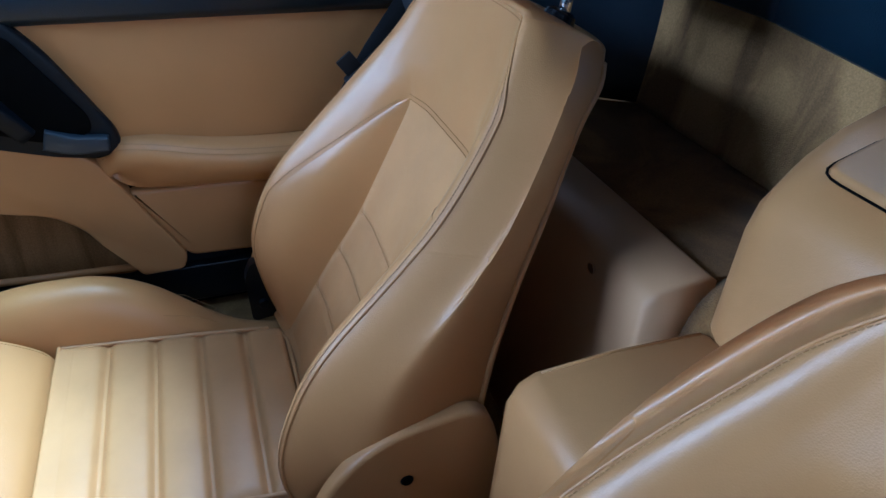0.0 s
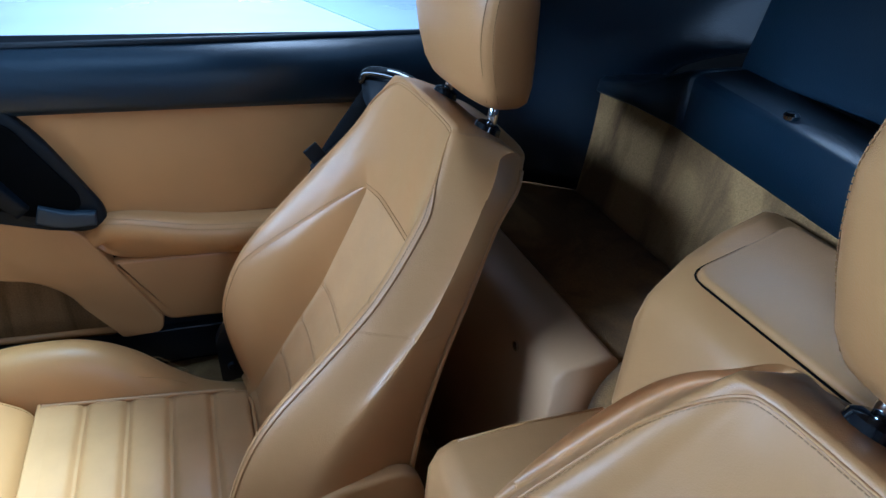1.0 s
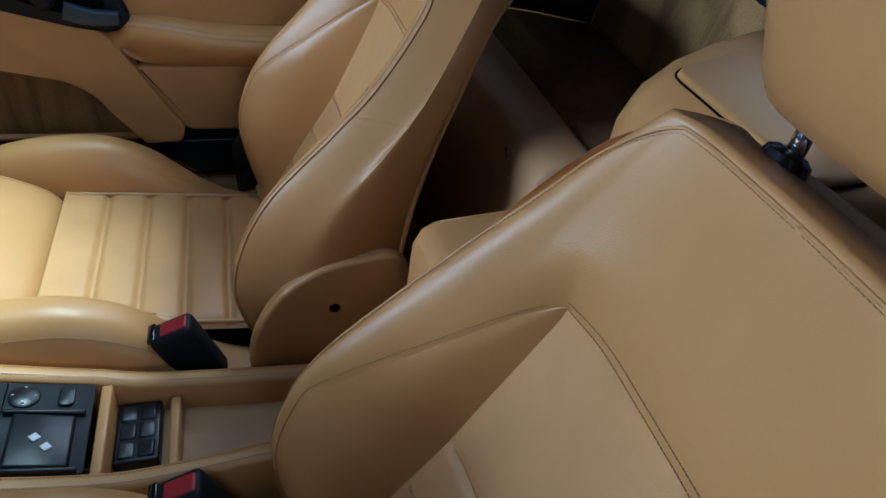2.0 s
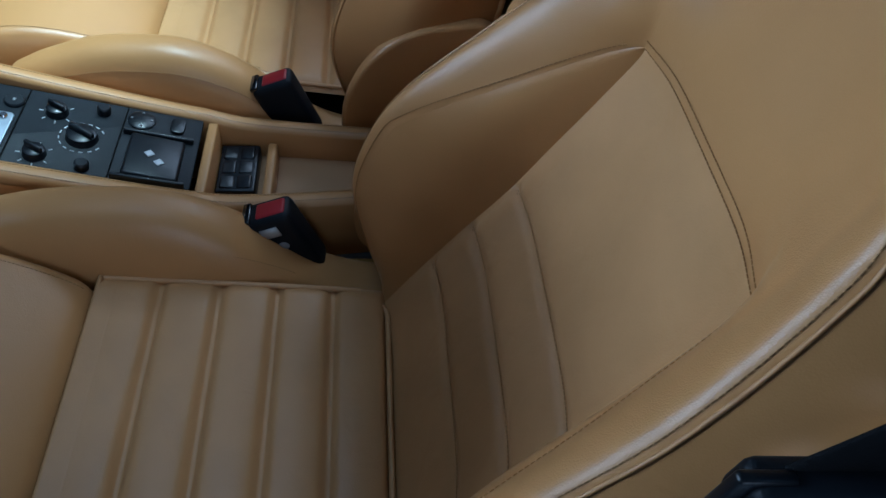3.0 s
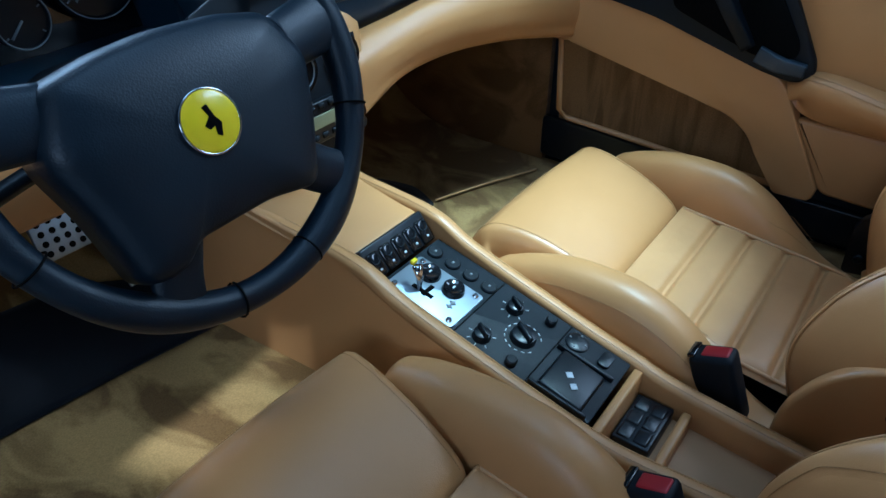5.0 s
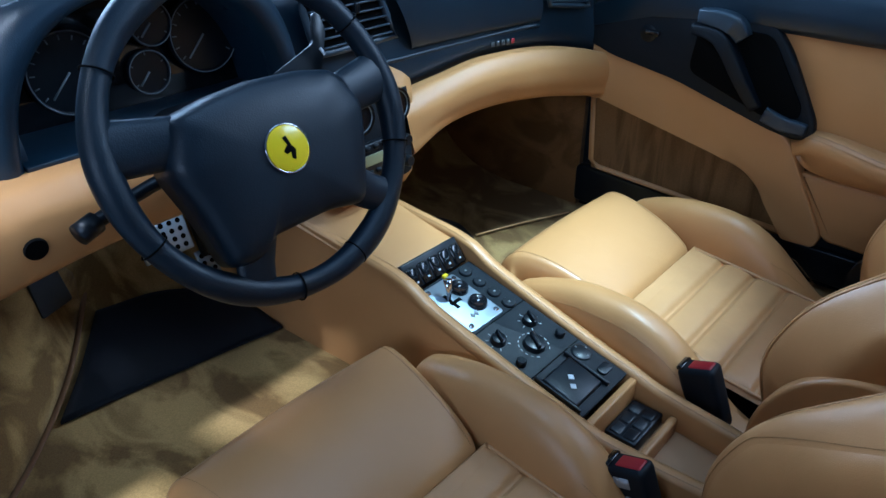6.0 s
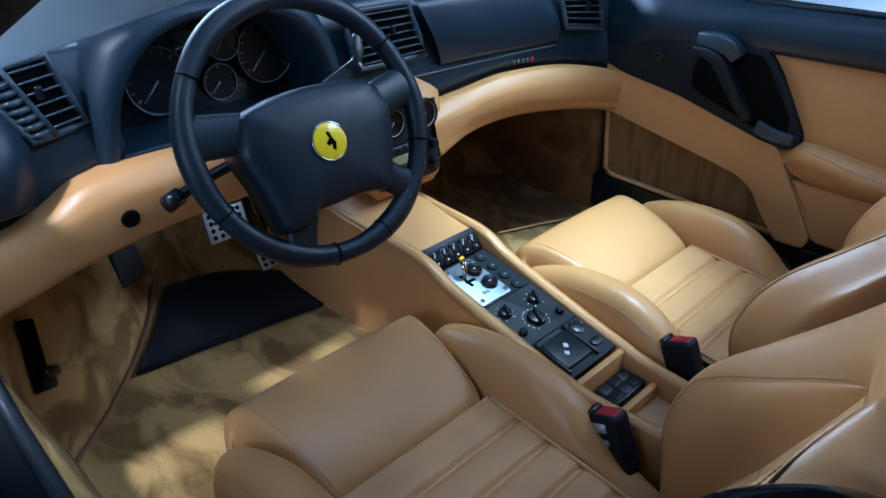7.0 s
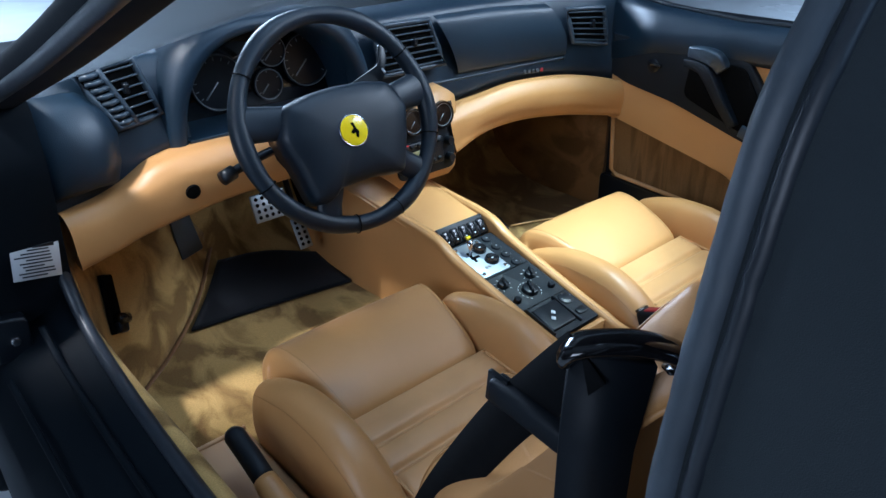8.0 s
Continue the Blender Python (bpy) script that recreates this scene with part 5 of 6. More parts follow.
put("badge_device", prism([(-0.0075, -0.002), (-0.001, 0.004), (-0.0045, 0.012), (0.0005, 0.0135), (0.0035, 0.003), (0.0075, -0.003), (0.004, -0.0135), (0.000, -0.011), (0.001, -0.004), (-0.004, -0.006)], 0.0012, VOID, r=0.001, bevel=0.0003), emb, "plain black device on the badge", at=EM @ pose(0, 0, 0.0038))
column = thing("steering_column", "black steering column shroud with stalks and shift paddle", "steering column", (-0.262, 0.40, 0.63))
cq = [np.array((-0.2673, 0.2699, 0.7008)) - np.array(WN) * d for d in (0.03, 0.06, 0.12, 0.22)]
put("shroud", tube(cq, [0.045, 0.056, 0.062, 0.066], PLASTIC_MATT, 20, "shroud"), column)
put("stalk", tube(hermite(range(3), [(-0.31, 0.345, 0.660), (-0.39, 0.335, 0.650), (-0.452, 0.322, 0.640)], np.linspace(0, 2, 12)), 0.008, PLASTIC, 12, "stalk"), column, "black stalk")
put("stalk_tip", tube([(-0.446, 0.3235, 0.641), (-0.468, 0.3185, 0.636)], 0.0120, PLASTIC, 16, "stalk_tip"), column)
put("shift_paddle", prism([(0, -0.012), (0.055, -0.014), (0.095, 0.035), (0.100, 0.060), (0.090, 0.062), (0.070, 0.030), (0.0, 0.020)], 0.006, PLASTIC, r=0.006, bevel=0.002), column, "black shift paddle", at=WM @ pose(0.060, 0.040, -0.045, 0, 0, 12))
put("paddle_mark", box(0.004, 0.010, 0.001, WHITE_MARK, 0, name="paddle_mark"), column, at=WM @ pose(0.131, 0.072, -0.0385, 0, 0, 25))

# ---- centre console ----
con = thing("centre_console", "tan leather centre console with black switch panel and open tray", "console", (0.02, 0.1, 0.2))
rise = hermite(range(8), [(-0.40, 0.300), (-0.12, 0.3015), (-0.03, 0.315), (0.10, 0.348), (0.215, 0.381), (0.285, 0.410), (0.42, 0.421), (0.70, 0.44)], np.linspace(0, 7, 50))
def wall_in(y):
    """Half width of the console between its walls; it narrows to the rear."""
    return float(np.interp(y, [-0.40, -0.25, -0.14, -0.04, 0.20, 0.70], [0.030, 0.042, 0.052, 0.0605, 0.0645, 0.070]))


for sg in (-1, 1):
    rings = []
    for y, z in rise:
        a = wall_in(y)
        rings.append([(0.021 + sg * q, y, h) for q, h in ((a, 0.21), (a, z - 0.007), (a + 0.002, z - 0.002), (a + 0.007, z), (a + 0.016, z), (a + 0.021, z - 0.002), (a + 0.023, z - 0.007), (a + 0.026, 0.21))][:: sg])
    put("side_wall", loft(rings, LEATHER, "side_wall"), con)
for sg, off in ((-1, 0.006), (-1, 0.017), (1, 0.006), (1, 0.017)):
    put("stitching", stitches([(0.021 + sg * (wall_in(y) + off), y, z + 0.0006) for y, z in hermite(range(7), [(-0.38, 0.2995), (-0.12, 0.3013), (-0.03, 0.3155), (0.10, 0.3475), (0.215, 0.3805), (0.29, 0.4105), (0.42, 0.4205)], np.linspace(0, 6, 90))], THREAD), con)
sheet("skirt", [[(-0.069, 0.75, 0.43), (-0.069, 0.5, 0.425), (-0.069, 0.31, 0.405), (-0.069, 0.2, 0.365), (-0.069, 0.0, 0.31)], [(-0.085, 0.75, 0.34), (-0.083, 0.5, 0.34), (-0.076, 0.31, 0.33), (-0.073, 0.2, 0.31), (-0.072, 0.0, 0.28)], [(-0.100, 0.75, 0.19), (-0.092, 0.5, 0.19), (-0.080, 0.31, 0.19), (-0.076, 0.2, 0.19), (-0.074, 0.0, 0.19)]], LEATHER, con, nu=16, nv=30)
sheet("deck", [[(-0.075, 0.75, 0.438), (-0.02, 0.75, 0.462), (0.06, 0.75, 0.462), (0.115, 0.75, 0.438)], [(-0.074, 0.5, 0.420), (-0.02, 0.5, 0.440), (0.06, 0.5, 0.440), (0.114, 0.5, 0.420)], [(-0.070, 0.34, 0.402), (-0.02, 0.34, 0.414), (0.06, 0.34, 0.414), (0.111, 0.34, 0.402)], [(-0.066, 0.300, 0.398), (-0.02, 0.298, 0.404), (0.06, 0.298, 0.404), (0.108, 0.300, 0.398)], [(-0.060, 0.290, 0.382), (-0.02, 0.288, 0.384), (0.06, 0.288, 0.384), (0.104, 0.290, 0.382)]], LEATHER, con, "tan leather deck", nu=24, nv=24)
PS = math.atan2(0.372 - 0.303, 0.265 + 0.04)
PM = basis((0.020, -0.040, 0.303), (1, 0, 0), (0, math.cos(PS), math.sin(PS)))
LEN = 0.305 / math.cos(PS)
panel = put("switch_panel", prism([(-0.0590, 0.005), (0.0600, 0.005), (0.0640, LEN), (-0.0640, LEN)], 0.006, PLASTIC_MATT, r=0.003, bevel=0.0015), con, "black switch panel", at=PM)
put("panel_end", box(0.121, 0.012, 0.055, LEATHER, 0.003, name="panel_end"), con, at=pose(0.020, -0.047, 0.280))
for i in range(5):
    sw = put("rocker_switch", box(0.0225, 0.016, 0.036, GLOSS, 0.005, name="rocker_switch"), con, "glossy black rocker switch", at=pose(-0.0285 + 0.0248 * i, 0.283, 0.388, -38))
    put("switch_ring", tube([(0.0075 * math.cos(a), 0.0075 * math.sin(a), 0) for a in np.linspace(0, 2 * math.pi, 20, endpoint=False)], 0.0010, PLASTIC_MATT, 6, "switch_ring", closed=True), sw, at=pose(-0.0285 + 0.0248 * i, 0.283, 0.388, -38) @ pose(0, -0.008, 0.008, 90))
    put("switch_mark", box(0.004, 0.001, 0.003, WHITE_MARK, 0, name="switch_mark"), sw, at=pose(-0.0285 + 0.0248 * i, 0.283, 0.388, -38) @ pose(0, -0.0083, -0.008))
put("switch_bank", box(0.128, 0.020, 0.045, PLASTIC, 0.003, name="switch_bank"), con, at=pose(0.021, 0.2905, 0.388, -38))
# selector plate
SM = PM @ pose(-0.0225, 0.2535, 0.006)
plate = put("selector_plate", prism([(-0.0375, -0.053), (0.0375, -0.053), (0.0375, 0.053), (-0.0375, 0.053)], 0.003, ALU, r=0.006, bevel=0.001), panel, "brushed aluminium selector plate", at=SM)
for sx in (-0.0295, 0.0295):
    for sy in (-0.0435, 0.0435):
        put("plate_screw", lathe([(0, 0.0035), (0.0030, 0.0032), (0.0042, 0.0016), (0.0042, 0)], CHROME, 14, "plate_screw"), plate, at=SM @ pose(sx, sy, 0.003))
for sx, sy in ((0.0170, 0.022), (0.0165, -0.017)):
    ring = put("plate_button", lathe([(0, 0.006), (0.009, 0.006), (0.0115, 0.0075), (0.014, 0.0075), (0.0155, 0.003), (0.0155, 0)], GLOSS, 28, "plate_button"), plate, "round black push button", at=SM @ pose(sx, sy, 0.003))
    put("button_mark", box(0.005, 0.002, 0.0006, WHITE_MARK, 0, name="button_mark"), ring, at=SM @ pose(sx, sy, 0.0095))
put("selector_slot", box(0.006, 0.032, 0.001, VOID, 0, name="selector_slot"), plate, at=SM @ pose(-0.014, 0.010, 0.0035))
put("selector_slot", box(0.022, 0.006, 0.001, VOID, 0, name="selector_slot"), plate, at=SM @ pose(-0.008, 0.006, 0.0036))
lever = put("selector_lever", tube([(-0.014, 0.014, 0.0), (-0.014, 0.018, 0.020), (-0.013, 0.026, 0.036)], [0.0035, 0.0045, 0.007], CHROME, 14, "selector_lever"), plate, "small chrome selector lever", at=SM)
put("lever_tip", box(0.010, 0.006, 0.006, YELLOW, 0.0015, name="lever_tip"), lever, "yellow lever tip", at=SM @ pose(-0.010, 0.034, 0.036))
put("plate_mark", prism([(-0.008, 0), (-0.004, 0.005), (0, 0), (0.004, 0.005), (0.008, 0), (0.004, -0.005), (0, 0.0), (-0.004, -0.005)], 0.0006, GREY_MARK, bevel=0), plate, at=SM @ pose(-0.006, -0.030, 0.003))
for i in range(4):
    b = put("round_button", lathe([(0, 0.0035), (0.0095, 0.0035), (0.011, 0.002), (0.011, 0)], PLASTIC, 22, "round_button"), panel, at=PM @ pose(0.0365, 0.2975 - 0.0300 * i, 0.006))
    put("button_mark", box(0.004, 0.003, 0.0006, GREY_MARK, 0, name="button_mark"), b, at=PM @ pose(0.0365, 0.2975 - 0.0300 * i, 0.0098))
put("panel_split", box(0.119, 0.0016, 0.001, VOID, 0, name="panel_split"), panel, at=PM @ pose(0, 0.1965, 0.0062))
put("panel_split", box(0.119, 0.0016, 0.001, VOID, 0, name="panel_split"), panel, at=PM @ pose(0, 0.091, 0.0062))


def rotary(x, y, r, ring):
    k = put("rotary_knob", lathe([(0, 0.009), (r * 0.82, 0.009), (r * 0.95, 0.008), (r, 0.003), (r * 1.05, 0)], PLASTIC, 30, "rotary_knob"), panel, "black rotary knob", at=PM @ pose(x, y, 0.006))
    put("grip", box(r * 0.42, r * 1.9, 0.008, PLASTIC, 0.003, name="grip"), k, at=PM @ pose(x, y, 0.0175, 0, 0, -28))
    n = 14 if ring > 0.02 else 7
    for a in np.linspace(-2.5, 2.5, n):
        put("scale_mark", box(0.0012, 0.0045, 0.0006, WHITE_MARK, 0, name="scale_mark"), k, at=PM @ pose(x + ring * math.sin(a), y + ring * math.cos(a), 0.0062, 0, 0, -math.degrees(a) + (90 if ring > 0.02 else 0)))
    return k


rotary(-0.0045, 0.128, 0.0165, 0.0235)
rotary(0.0300, 0.162, 0.0115, 0.0165)
rotary(-0.0410, 0.167, 0.0115, 0.0165)
for x, y in ((0.0440, 0.115), (-0.0500, 0.118)):
    put("small_button", lathe([(0, 0.009), (0.006, 0.009), (0.0075, 0.007), (0.0075, 0)], PLASTIC, 20, "small_button"), panel, at=PM @ pose(x, y, 0.006))
ash = put("ashtray_lid", box(0.068, 0.060, 0.010, PLASTIC, 0.004, name="ashtray_lid"), panel, "black ashtray lid", at=PM @ pose(-0.0215, 0.049, 0.008, 3))
for sx in (-0.006, 0.006):
    put("ashtray_mark", box(0.0085, 0.0085, 0.0008, WHITE_MARK, 0.0002, 1, "ashtray_mark"), ash, at=PM @ pose(-0.0250 + sx, 0.048 + sx, 0.0135, 3, 0, 45))
put("ashtray_rail", box(0.005, 0.078, 0.010, PLASTIC, 0.002, name="ashtray_rail"), panel, at=PM @ pose(-0.0575, 0.050, 0.008))
put("ashtray_rail", box(0.005, 0.078, 0.010, PLASTIC, 0.002, name="ashtray_rail"), panel, at=PM @ pose(0.0165, 0.050, 0.008))
put("mirror_dial", lathe([(0, 0.003), (0.013, 0.003), (0.0155, 0.0015), (0.0155, 0)], PLASTIC, 30, "mirror_dial"), panel, at=PM @ pose(0.0405, 0.073, 0.006))
for a in range(4):
    put("dial_mark", box(0.002, 0.003, 0.0006, GREY_MARK, 0, name="dial_mark"), panel, at=PM @ pose(0.0405 + 0.011 * math.sin(a * math.pi / 2), 0.073 + 0.011 * math.cos(a * math.pi / 2), 0.0093))
put("oval_switch", prism([(-0.013, -0.008), (0.013, -0.008), (0.013, 0.008), (-0.013, 0.008)], 0.004, PLASTIC, r=0.0075, bevel=0.0012), panel, at=PM @ pose(0.0400, 0.032, 0.006))
# recess with window switches, then the open tray
put("tray_floor", box(0.118, 0.34, 0.01, LEATHER_DULL, 0.002, name="tray_floor"), con, at=pose(0.020, -0.200, 0.252))
put("tray_step", box(0.108, 0.012, 0.030, LEATHER, 0.004, name="tray_step"), con, at=pose(0.020, -0.117, 0.267))
pack = put("switch_pack", box(0.083, 0.047, 0.020, PLASTIC, 0.003, name="switch_pack"), con, "black window switch pack", at=pose(0.034, -0.0775, 0.266))
for i in range(3):
    for j in range(2):
        put("switch_key", box(0.023, 0.018, 0.007, PLASTIC, 0.003, name="switch_key"), pack, at=pose(0.0085 + 0.0255 * i, -0.0875 + 0.0205 * j, 0.2745, 10 if (i + j) % 2 else -4))




def buckle(label, x, y, z, tilt):
    b = thing("seat_belt_buckle", label, "belt buckle", (x, y, z - 0.09), group="seat belt buckles")
    m = pose(x, y, z - 0.045, -22, tilt, 0)
    put("buckle_body", box(0.036, 0.054, 0.100, PLASTIC_MATT, 0.008, name="buckle_body", taper=1.0), b, at=m)
    put("release_button", box(0.022, 0.034, 0.008, RED, 0.003, name="release_button"), b, "red release button", at=m @ pose(0, -0.005, 0.0475))
    put("slot_frame", box(0.030, 0.010, 0.006, GLOSS, 0.002, name="slot_frame"), b, at=m @ pose(0, 0.022, 0.050))
    put("stem", tube([m @ Vector((0, 0, -0.05)), m @ Vector((0, -0.02, -0.11))], 0.014, LEATHER_PALE, 10, "stem", flat=0.5), b, "pale leather stem cover")
    return b, m


buckle("black seat belt buckle with red button, upright beside the tray", 0.136, -0.133, 0.332, 0)
bk, bm_ = buckle("black belt buckle with red button and white sticker", -0.090, -0.146, 0.330, 0)
put("sticker", box(0.001, 0.020, 0.014, LABEL, 0, name="sticker"), bk, "white sticker", at=bm_ @ pose(-0.0185, 0.002, 0.032))
put("rivet", lathe([(0, 0.002), (0.005, 0.001), (0.006, 0)], GREY_MARK, 14, "rivet"), bk, at=bm_ @ basis((-0.018, -0.002, 0.008), (0, -1, 0), (0, 0, 1)))


# ---- shoulder belts with their guides ----
def belt(sg, label):
    b = thing("seat_belt", label, "seat belt", (sg * 0.60, -0.50, 0.30), group="shoulder belts")
    cx = 0.02
    g = [(cx + sg * 0.556, -0.440, 0.727), (cx + sg * 0.551, -0.450, 0.742), (cx + sg * 0.524, -0.476, 0.745), (cx + sg * 0.499, -0.500, 0.737), (cx + sg * 0.494, -0.506, 0.724)]
    put("belt_guide", tube(hermite(range(5), g, np.linspace(0, 4, 24)), [0.010] + [0.0155] * 22 + [0.011], GLOSS, 16, "belt_guide", flat=0.5, normal=(sg * 0.2, 0.15, 1)), b, "glossy black belt guide")
    put("guide_arm", loft([[(cx + sg * (x + 0.012), y + w, z), (cx + sg * (x - 0.026), y - w, z), (cx + sg * (x - 0.036), y - w * 0.5, z), (cx + sg * (x + 0.002), y + w * 1.4, z)][:: sg] for x, y, w, z in ((0.572, -0.49, 0.020, 0.30), (0.574, -0.485, 0.020, 0.55), (0.562, -0.478, 0.022, 0.66), (0.545, -0.474, 0.026, 0.733))], PLASTIC_MATT, "guide_arm"), b, "black guide pillar")
    path = hermite(range(5), [(cx + sg * 0.552, -0.458, 0.735), (cx + sg * 0.554, -0.418, 0.680), (cx + sg * 0.555, -0.370, 0.610), (cx + sg * 0.556, -0.286, 0.460), (cx + sg * 0.562, -0.22, 0.31)], np.linspace(0, 4, 40))
    if sg > 0:
        path = path + np.array((0, -0.022, -0.006))
    t = np.gradient(path, axis=0)
    t /= np.linalg.norm(t, axis=1)[:, None]
    side = np.cross(t, np.array((1.0, 0.0, 0.0)))
    side /= np.linalg.norm(side, axis=1)[:, None]
    P = np.stack([path - 0.024 * side, path, path + 0.024 * side], 1)
    v, f = grid(P)
    w = put("webbing", to_mesh("webbing", v, f, WEBBING), b, "black woven webbing")
    w.modifiers.new("solid", "SOLIDIFY").thickness = 0.002
    if sg < 0:
        put("tongue", box(0.020, 0.088, 0.024, PLASTIC_MATT, 0.005, name="tongue"), b, "black belt tongue", at=pose(-0.537, -0.410, 0.655, 6))
        put("tongue_tip", box(0.006, 0.024, 0.034, PLASTIC, 0.002, name="tongue_tip"), b, at=pose(-0.537, -0.371, 0.656, 6))
        return b
    put("tongue", box(0.020, 0.012, 0.066, PLASTIC_MATT, 0.004, name="tongue"), b, "black belt tongue", at=pose(cx + sg * 0.545, -0.388, 0.622, 52, 0, 0))
    put("tongue_tip", box(0.004, 0.030, 0.024, PLASTIC_MATT, 0.001, name="tongue_tip"), b, at=pose(cx + sg * 0.545, -0.368, 0.626, 52, 0, 0))
    return b


belt(1, "black shoulder belt on a glossy guide beside the passenger seat")
belt(-1, "black shoulder belt on a glossy guide beside the driver's seat")
low = thing("belt_anchor", "black belt anchor with red webbing edge beside the passenger seat", "belt anchor", (0.575, -0.19, 0.25))
put("anchor_cover", prism([(-0.030, -0.050), (0.030, -0.050), (0.022, 0.030), (0.008, 0.052), (-0.010, 0.052), (-0.024, 0.026)], 0.022, PLASTIC, r=0.010, bevel=0.004, name="anchor_cover", seg=3), low, at=basis((0.570, -0.222, 0.290), (0, 1, -0.15), (0, -0.25, 1)))
put("red_tab", box(0.006, 0.010, 0.050, RED, 0.002, name="red_tab"), low, "dark red tab", at=pose(0.567, -0.236, 0.322, -14))
put("anchor_bolt", lathe([(0, 0.004), (0.006, 0.004), (0.008, 0.001), (0.008, -0.002)], PLASTIC_MATT, 16, "anchor_bolt"), low, at=basis((0.569, -0.218, 0.268), (0, -1, 0), (0, 0, 1)))

# ---- driver's footwell ----
mat_ = thing("heel_mat", "black carpet heel mat on the driver's floor", "floor mat", (-0.27, 0.62, 0.205))
sheet("mat", [[(-0.474, 0.603, 0.209), (-0.28, 0.578, 0.209), (-0.098, 0.548, 0.209)], [(-0.398, 0.695, 0.217), (-0.24, 0.672, 0.214), (-0.094, 0.635, 0.212)], [(-0.320, 0.784, 0.250), (-0.206, 0.768, 0.242), (-0.094, 0.705, 0.224)]], MAT_BLACK, mat_, nu=20, nv=20, thick=-0.006)
pmat = thing("heel_mat", "black carpet heel mat on the passenger's floor, in shade", "floor mat", (0.28, 0.57, 0.205))
sheet("mat", [[(0.130, 0.505, 0.209), (0.26, 0.500, 0.209), (0.385, 0.495, 0.209)], [(0.130, 0.59, 0.211), (0.26, 0.585, 0.211), (0.41, 0.565, 0.211)], [(0.130, 0.690, 0.222), (0.26, 0.675, 0.218), (0.39, 0.640, 0.214)]], MAT_BLACK, pmat, nu=16, nv=16, thick=-0.006)
edge_strip = thing("carpet_edge", "pale bound edge of the passenger's carpet", "binding strip", (0.52, 0.45, 0.205))
put("strip", tube(hermite(range(3), [(0.40, 0.500, 0.207), (0.50, 0.462, 0.207), (0.63, 0.405, 0.207)], np.linspace(0, 2, 20)), 0.0032, LEATHER_PALE, 8, "strip", flat=0.6), edge_strip)
cord = thing("carpet_binding", "brown leather binding strip on the driver's carpet", "binding strip", (-0.60, 0.45, 0.2))
put("strip", tube(hermite(range(5), [(-0.648, 0.450, 0.203), (-0.630, 0.468, 0.203), (-0.527, 0.566, 0.204), (-0.412, 0.703, 0.214), (-0.297, 0.850, 0.278)], np.linspace(0, 4, 50)), 0.0048, BINDING, 8, "strip", flat=0.6), cord)
foot = thing("foot_rest", "dark grey metal foot rest at the toe board", "foot rest", (-0.40, 0.62, 0.33))
put("plate", prism([(-0.027, 0), (0.030, 0.010), (0.024, 0.145), (-0.020, 0.145)], 0.008, VENT, r=0.006, bevel=0.002), foot, at=basis((-0.386, 0.762, 0.292), (1, 0.1, 0), (0.15, 0.42, 1)))


def pedal(label, x, y, z, w, h, tilt):
    p = thing("pedal", label, "pedal", (x, y, z), group="driver's pedals")
    m = pose(x, y, z, 90 - tilt, 0, 0)
    put("pad", box(w, h, 0.006, ALU, 0.004, name="pad"), p, "perforated aluminium pad", at=m)
    cols, rows = max(2, round(w / 0.018)), max(3, round(h / 0.016))
    for i in range(cols):
        for j in range(rows):
            put("stud", lathe([(0, 0.002), (0.0034, 0.0015), (0.0044, 0)], VOID, 12, "stud"), p, at=m @ pose(((i + 0.5) / cols - 0.5) * w * 0.88, ((j + 0.5) / rows - 0.5) * h * 0.88, 0.003))
    put("arm", tube([(x, y + 0.01, z + h * 0.3), (x, y + 0.06, z + 0.15)], 0.007, PLASTIC, 10, "arm"), p)
    return p


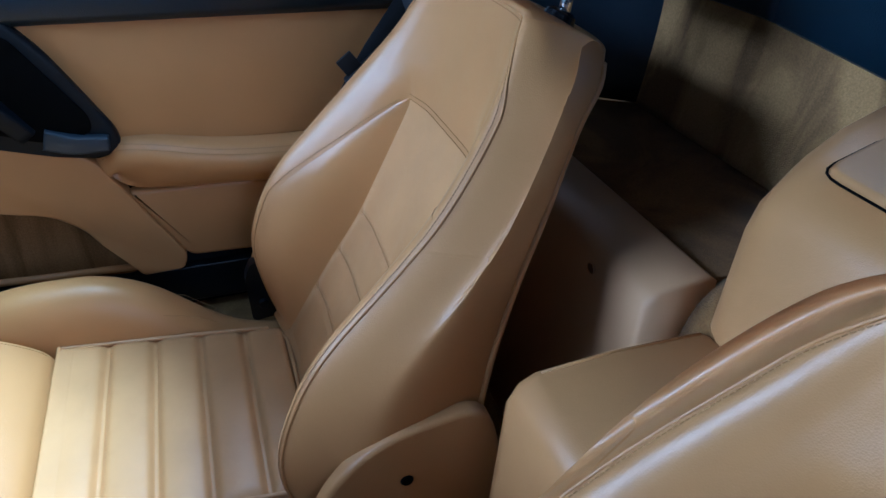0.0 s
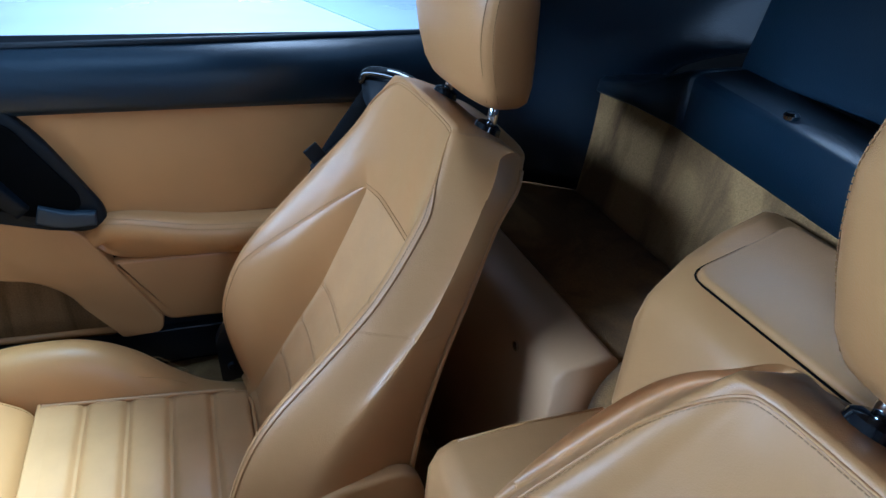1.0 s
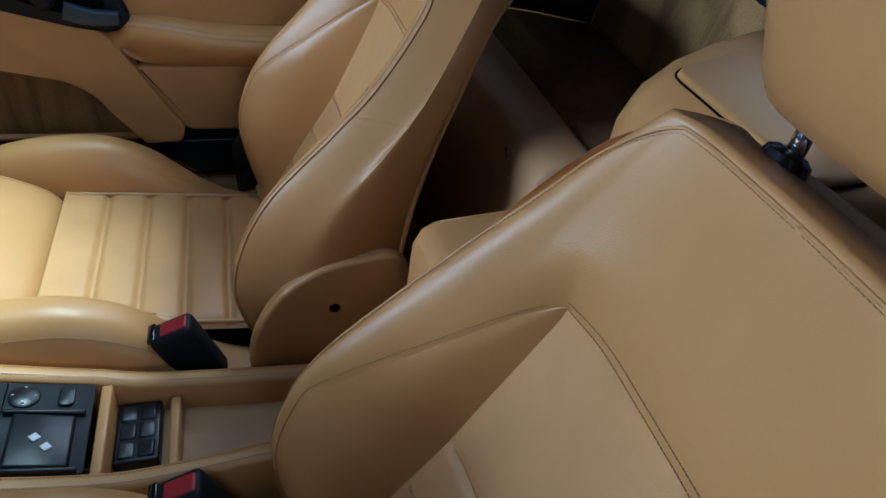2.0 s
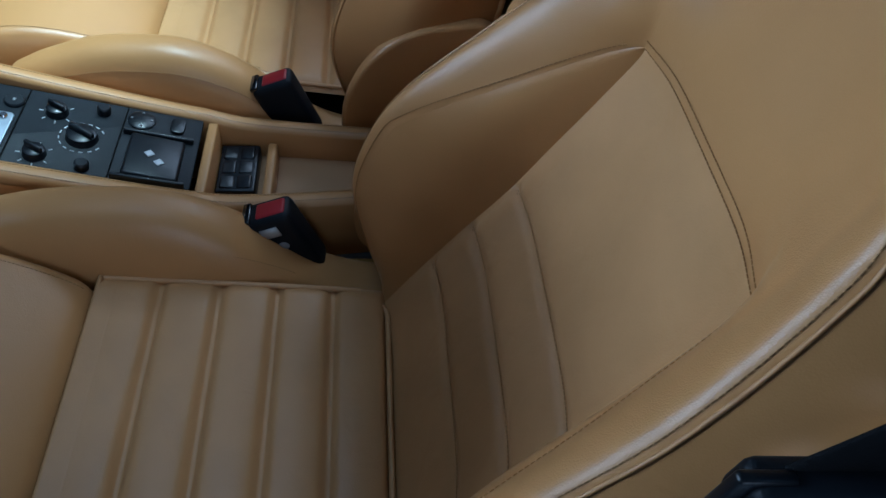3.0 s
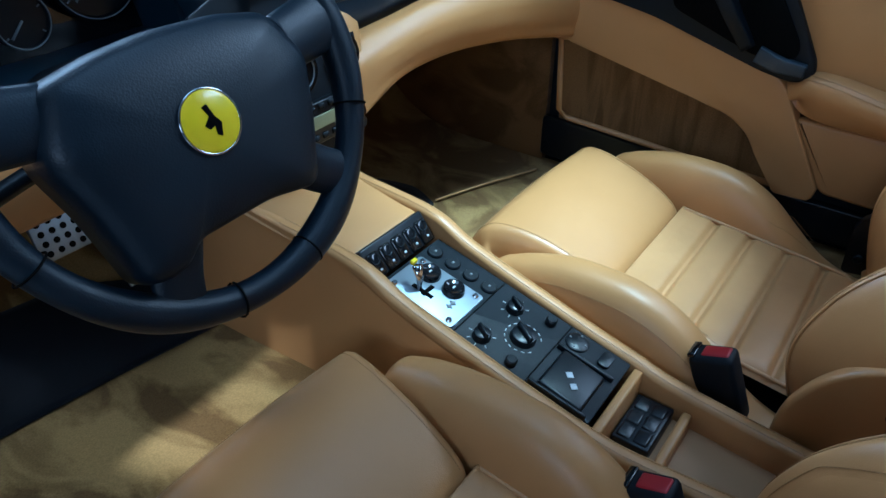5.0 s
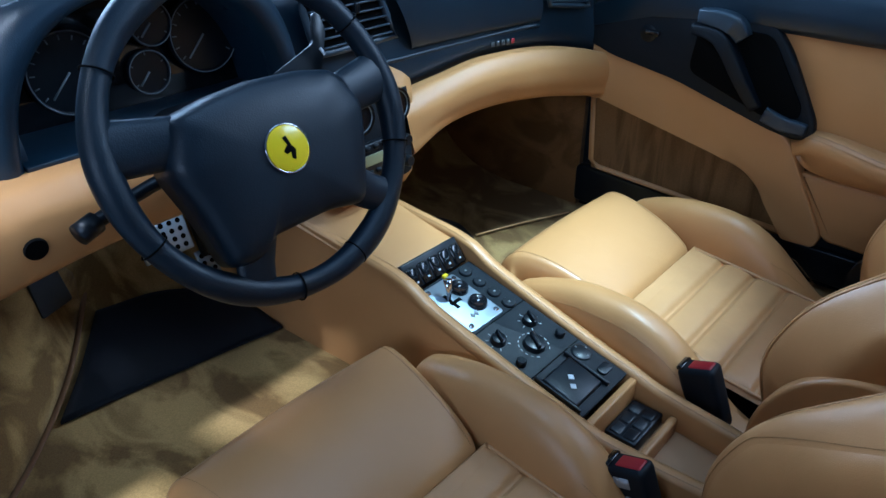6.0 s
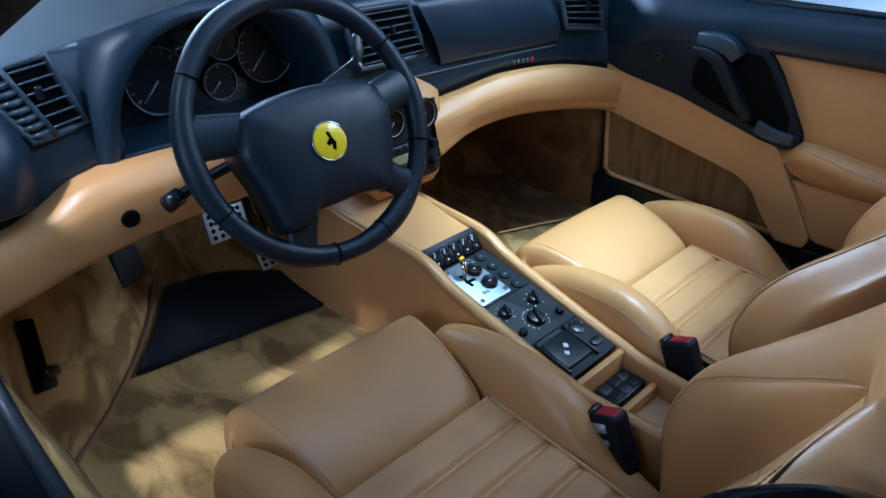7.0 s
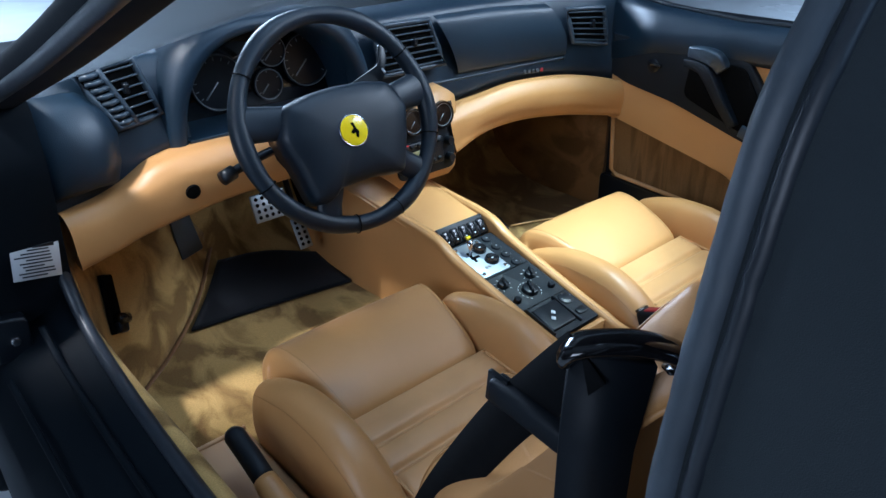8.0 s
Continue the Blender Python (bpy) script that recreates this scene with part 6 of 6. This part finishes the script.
pedal("perforated aluminium brake pedal above the floor", -0.240, 0.630, 0.420, 0.085, 0.062, 20)
pedal("perforated aluminium accelerator pedal above the floor", -0.160, 0.650, 0.318, 0.034, 0.075, 30)
pedal("narrow perforated aluminium pedal plate beside the tunnel", -0.100, 0.640, 0.375, 0.034, 0.070, 20)
catch = thing("release_catch", "black release catch with glossy roller on the kick panel", "catch", (-0.66, 0.50, 0.35))
CM = basis((-0.630, 0.537, 0.368), (0.62, 0.62, -0.45), (0.26, 0.62, 0.74))
put("backplate", prism([(-0.021, -0.056), (0.021, -0.056), (0.021, 0.056), (-0.021, 0.056)], 0.006, VOID, r=0.004, bevel=0.002), catch, at=CM)
put("catch_lever", box(0.030, 0.024, 0.018, PLASTIC, 0.006, name="catch_lever"), catch, "black plastic lever", at=CM @ pose(0.002, -0.044, 0.010))
put("catch_roller", tube([(-0.012, -0.030, 0.016), (0.016, -0.030, 0.016)], 0.011, GLOSS, 18, "catch_roller"), catch, "glossy black roller", at=CM)
brake = thing("handbrake", "handbrake lever with black grip and tan leather boot beside the seat", "handbrake", (-0.60, -0.05, 0.22))
put("grip", tube(hermite(range(3), [(-0.600, 0.125, 0.318), (-0.600, 0.075, 0.305), (-0.600, 0.030, 0.290)], np.linspace(0, 2, 14)), [0.012] + [0.0165] * 12 + [0.015], PLASTIC_MATT, 14, "grip"), brake, "black grip")
put("boot", tube(hermite(range(3), [(-0.600, 0.032, 0.290), (-0.600, -0.05, 0.262), (-0.600, -0.20, 0.225)], np.linspace(0, 2, 20)), np.linspace(0.017, 0.034, 20), LEATHER, 14, "boot"), brake, "tan leather boot")
put("boot_box", box(0.112, 0.46, 0.060, LEATHER_DULL, 0.010, name="boot_box"), brake, "tan leather covered floor box", at=pose(-0.600, -0.015, 0.208))
put("box_piping", tube([(x, 0.2125, 0.2375) for x in np.linspace(-0.654, -0.546, 12)], 0.0045, LEATHER_DULL, 8, "box_piping"), brake)
plate_ = thing("data_plate", "silver data plate with small print on the door jamb", "label", (-0.70, 0.43, 0.50))
LM = basis((-0.7400, 0.4235, 0.548), (1, 0, -0.16), (0.06, 0.10, 1))
put("sheet", box(0.068, 0.062, 0.002, LABEL, 0.0005, 1, "sheet"), plate_, at=LM)
for i in range(9):
    put("print_bar", box(0.030 + 0.026 * ((i * 7) % 5) / 5, 0.0022, 0.0006, PLASTIC, 0, name="print_bar"), plate_, at=LM @ pose(0.004 - 0.004 * (i % 3), 0.016 - 0.0052 * i, 0.0014))
put("print_bar", box(0.030, 0.006, 0.0006, PLASTIC, 0, name="print_bar"), plate_, at=LM @ pose(0.012, 0.022, 0.0014))
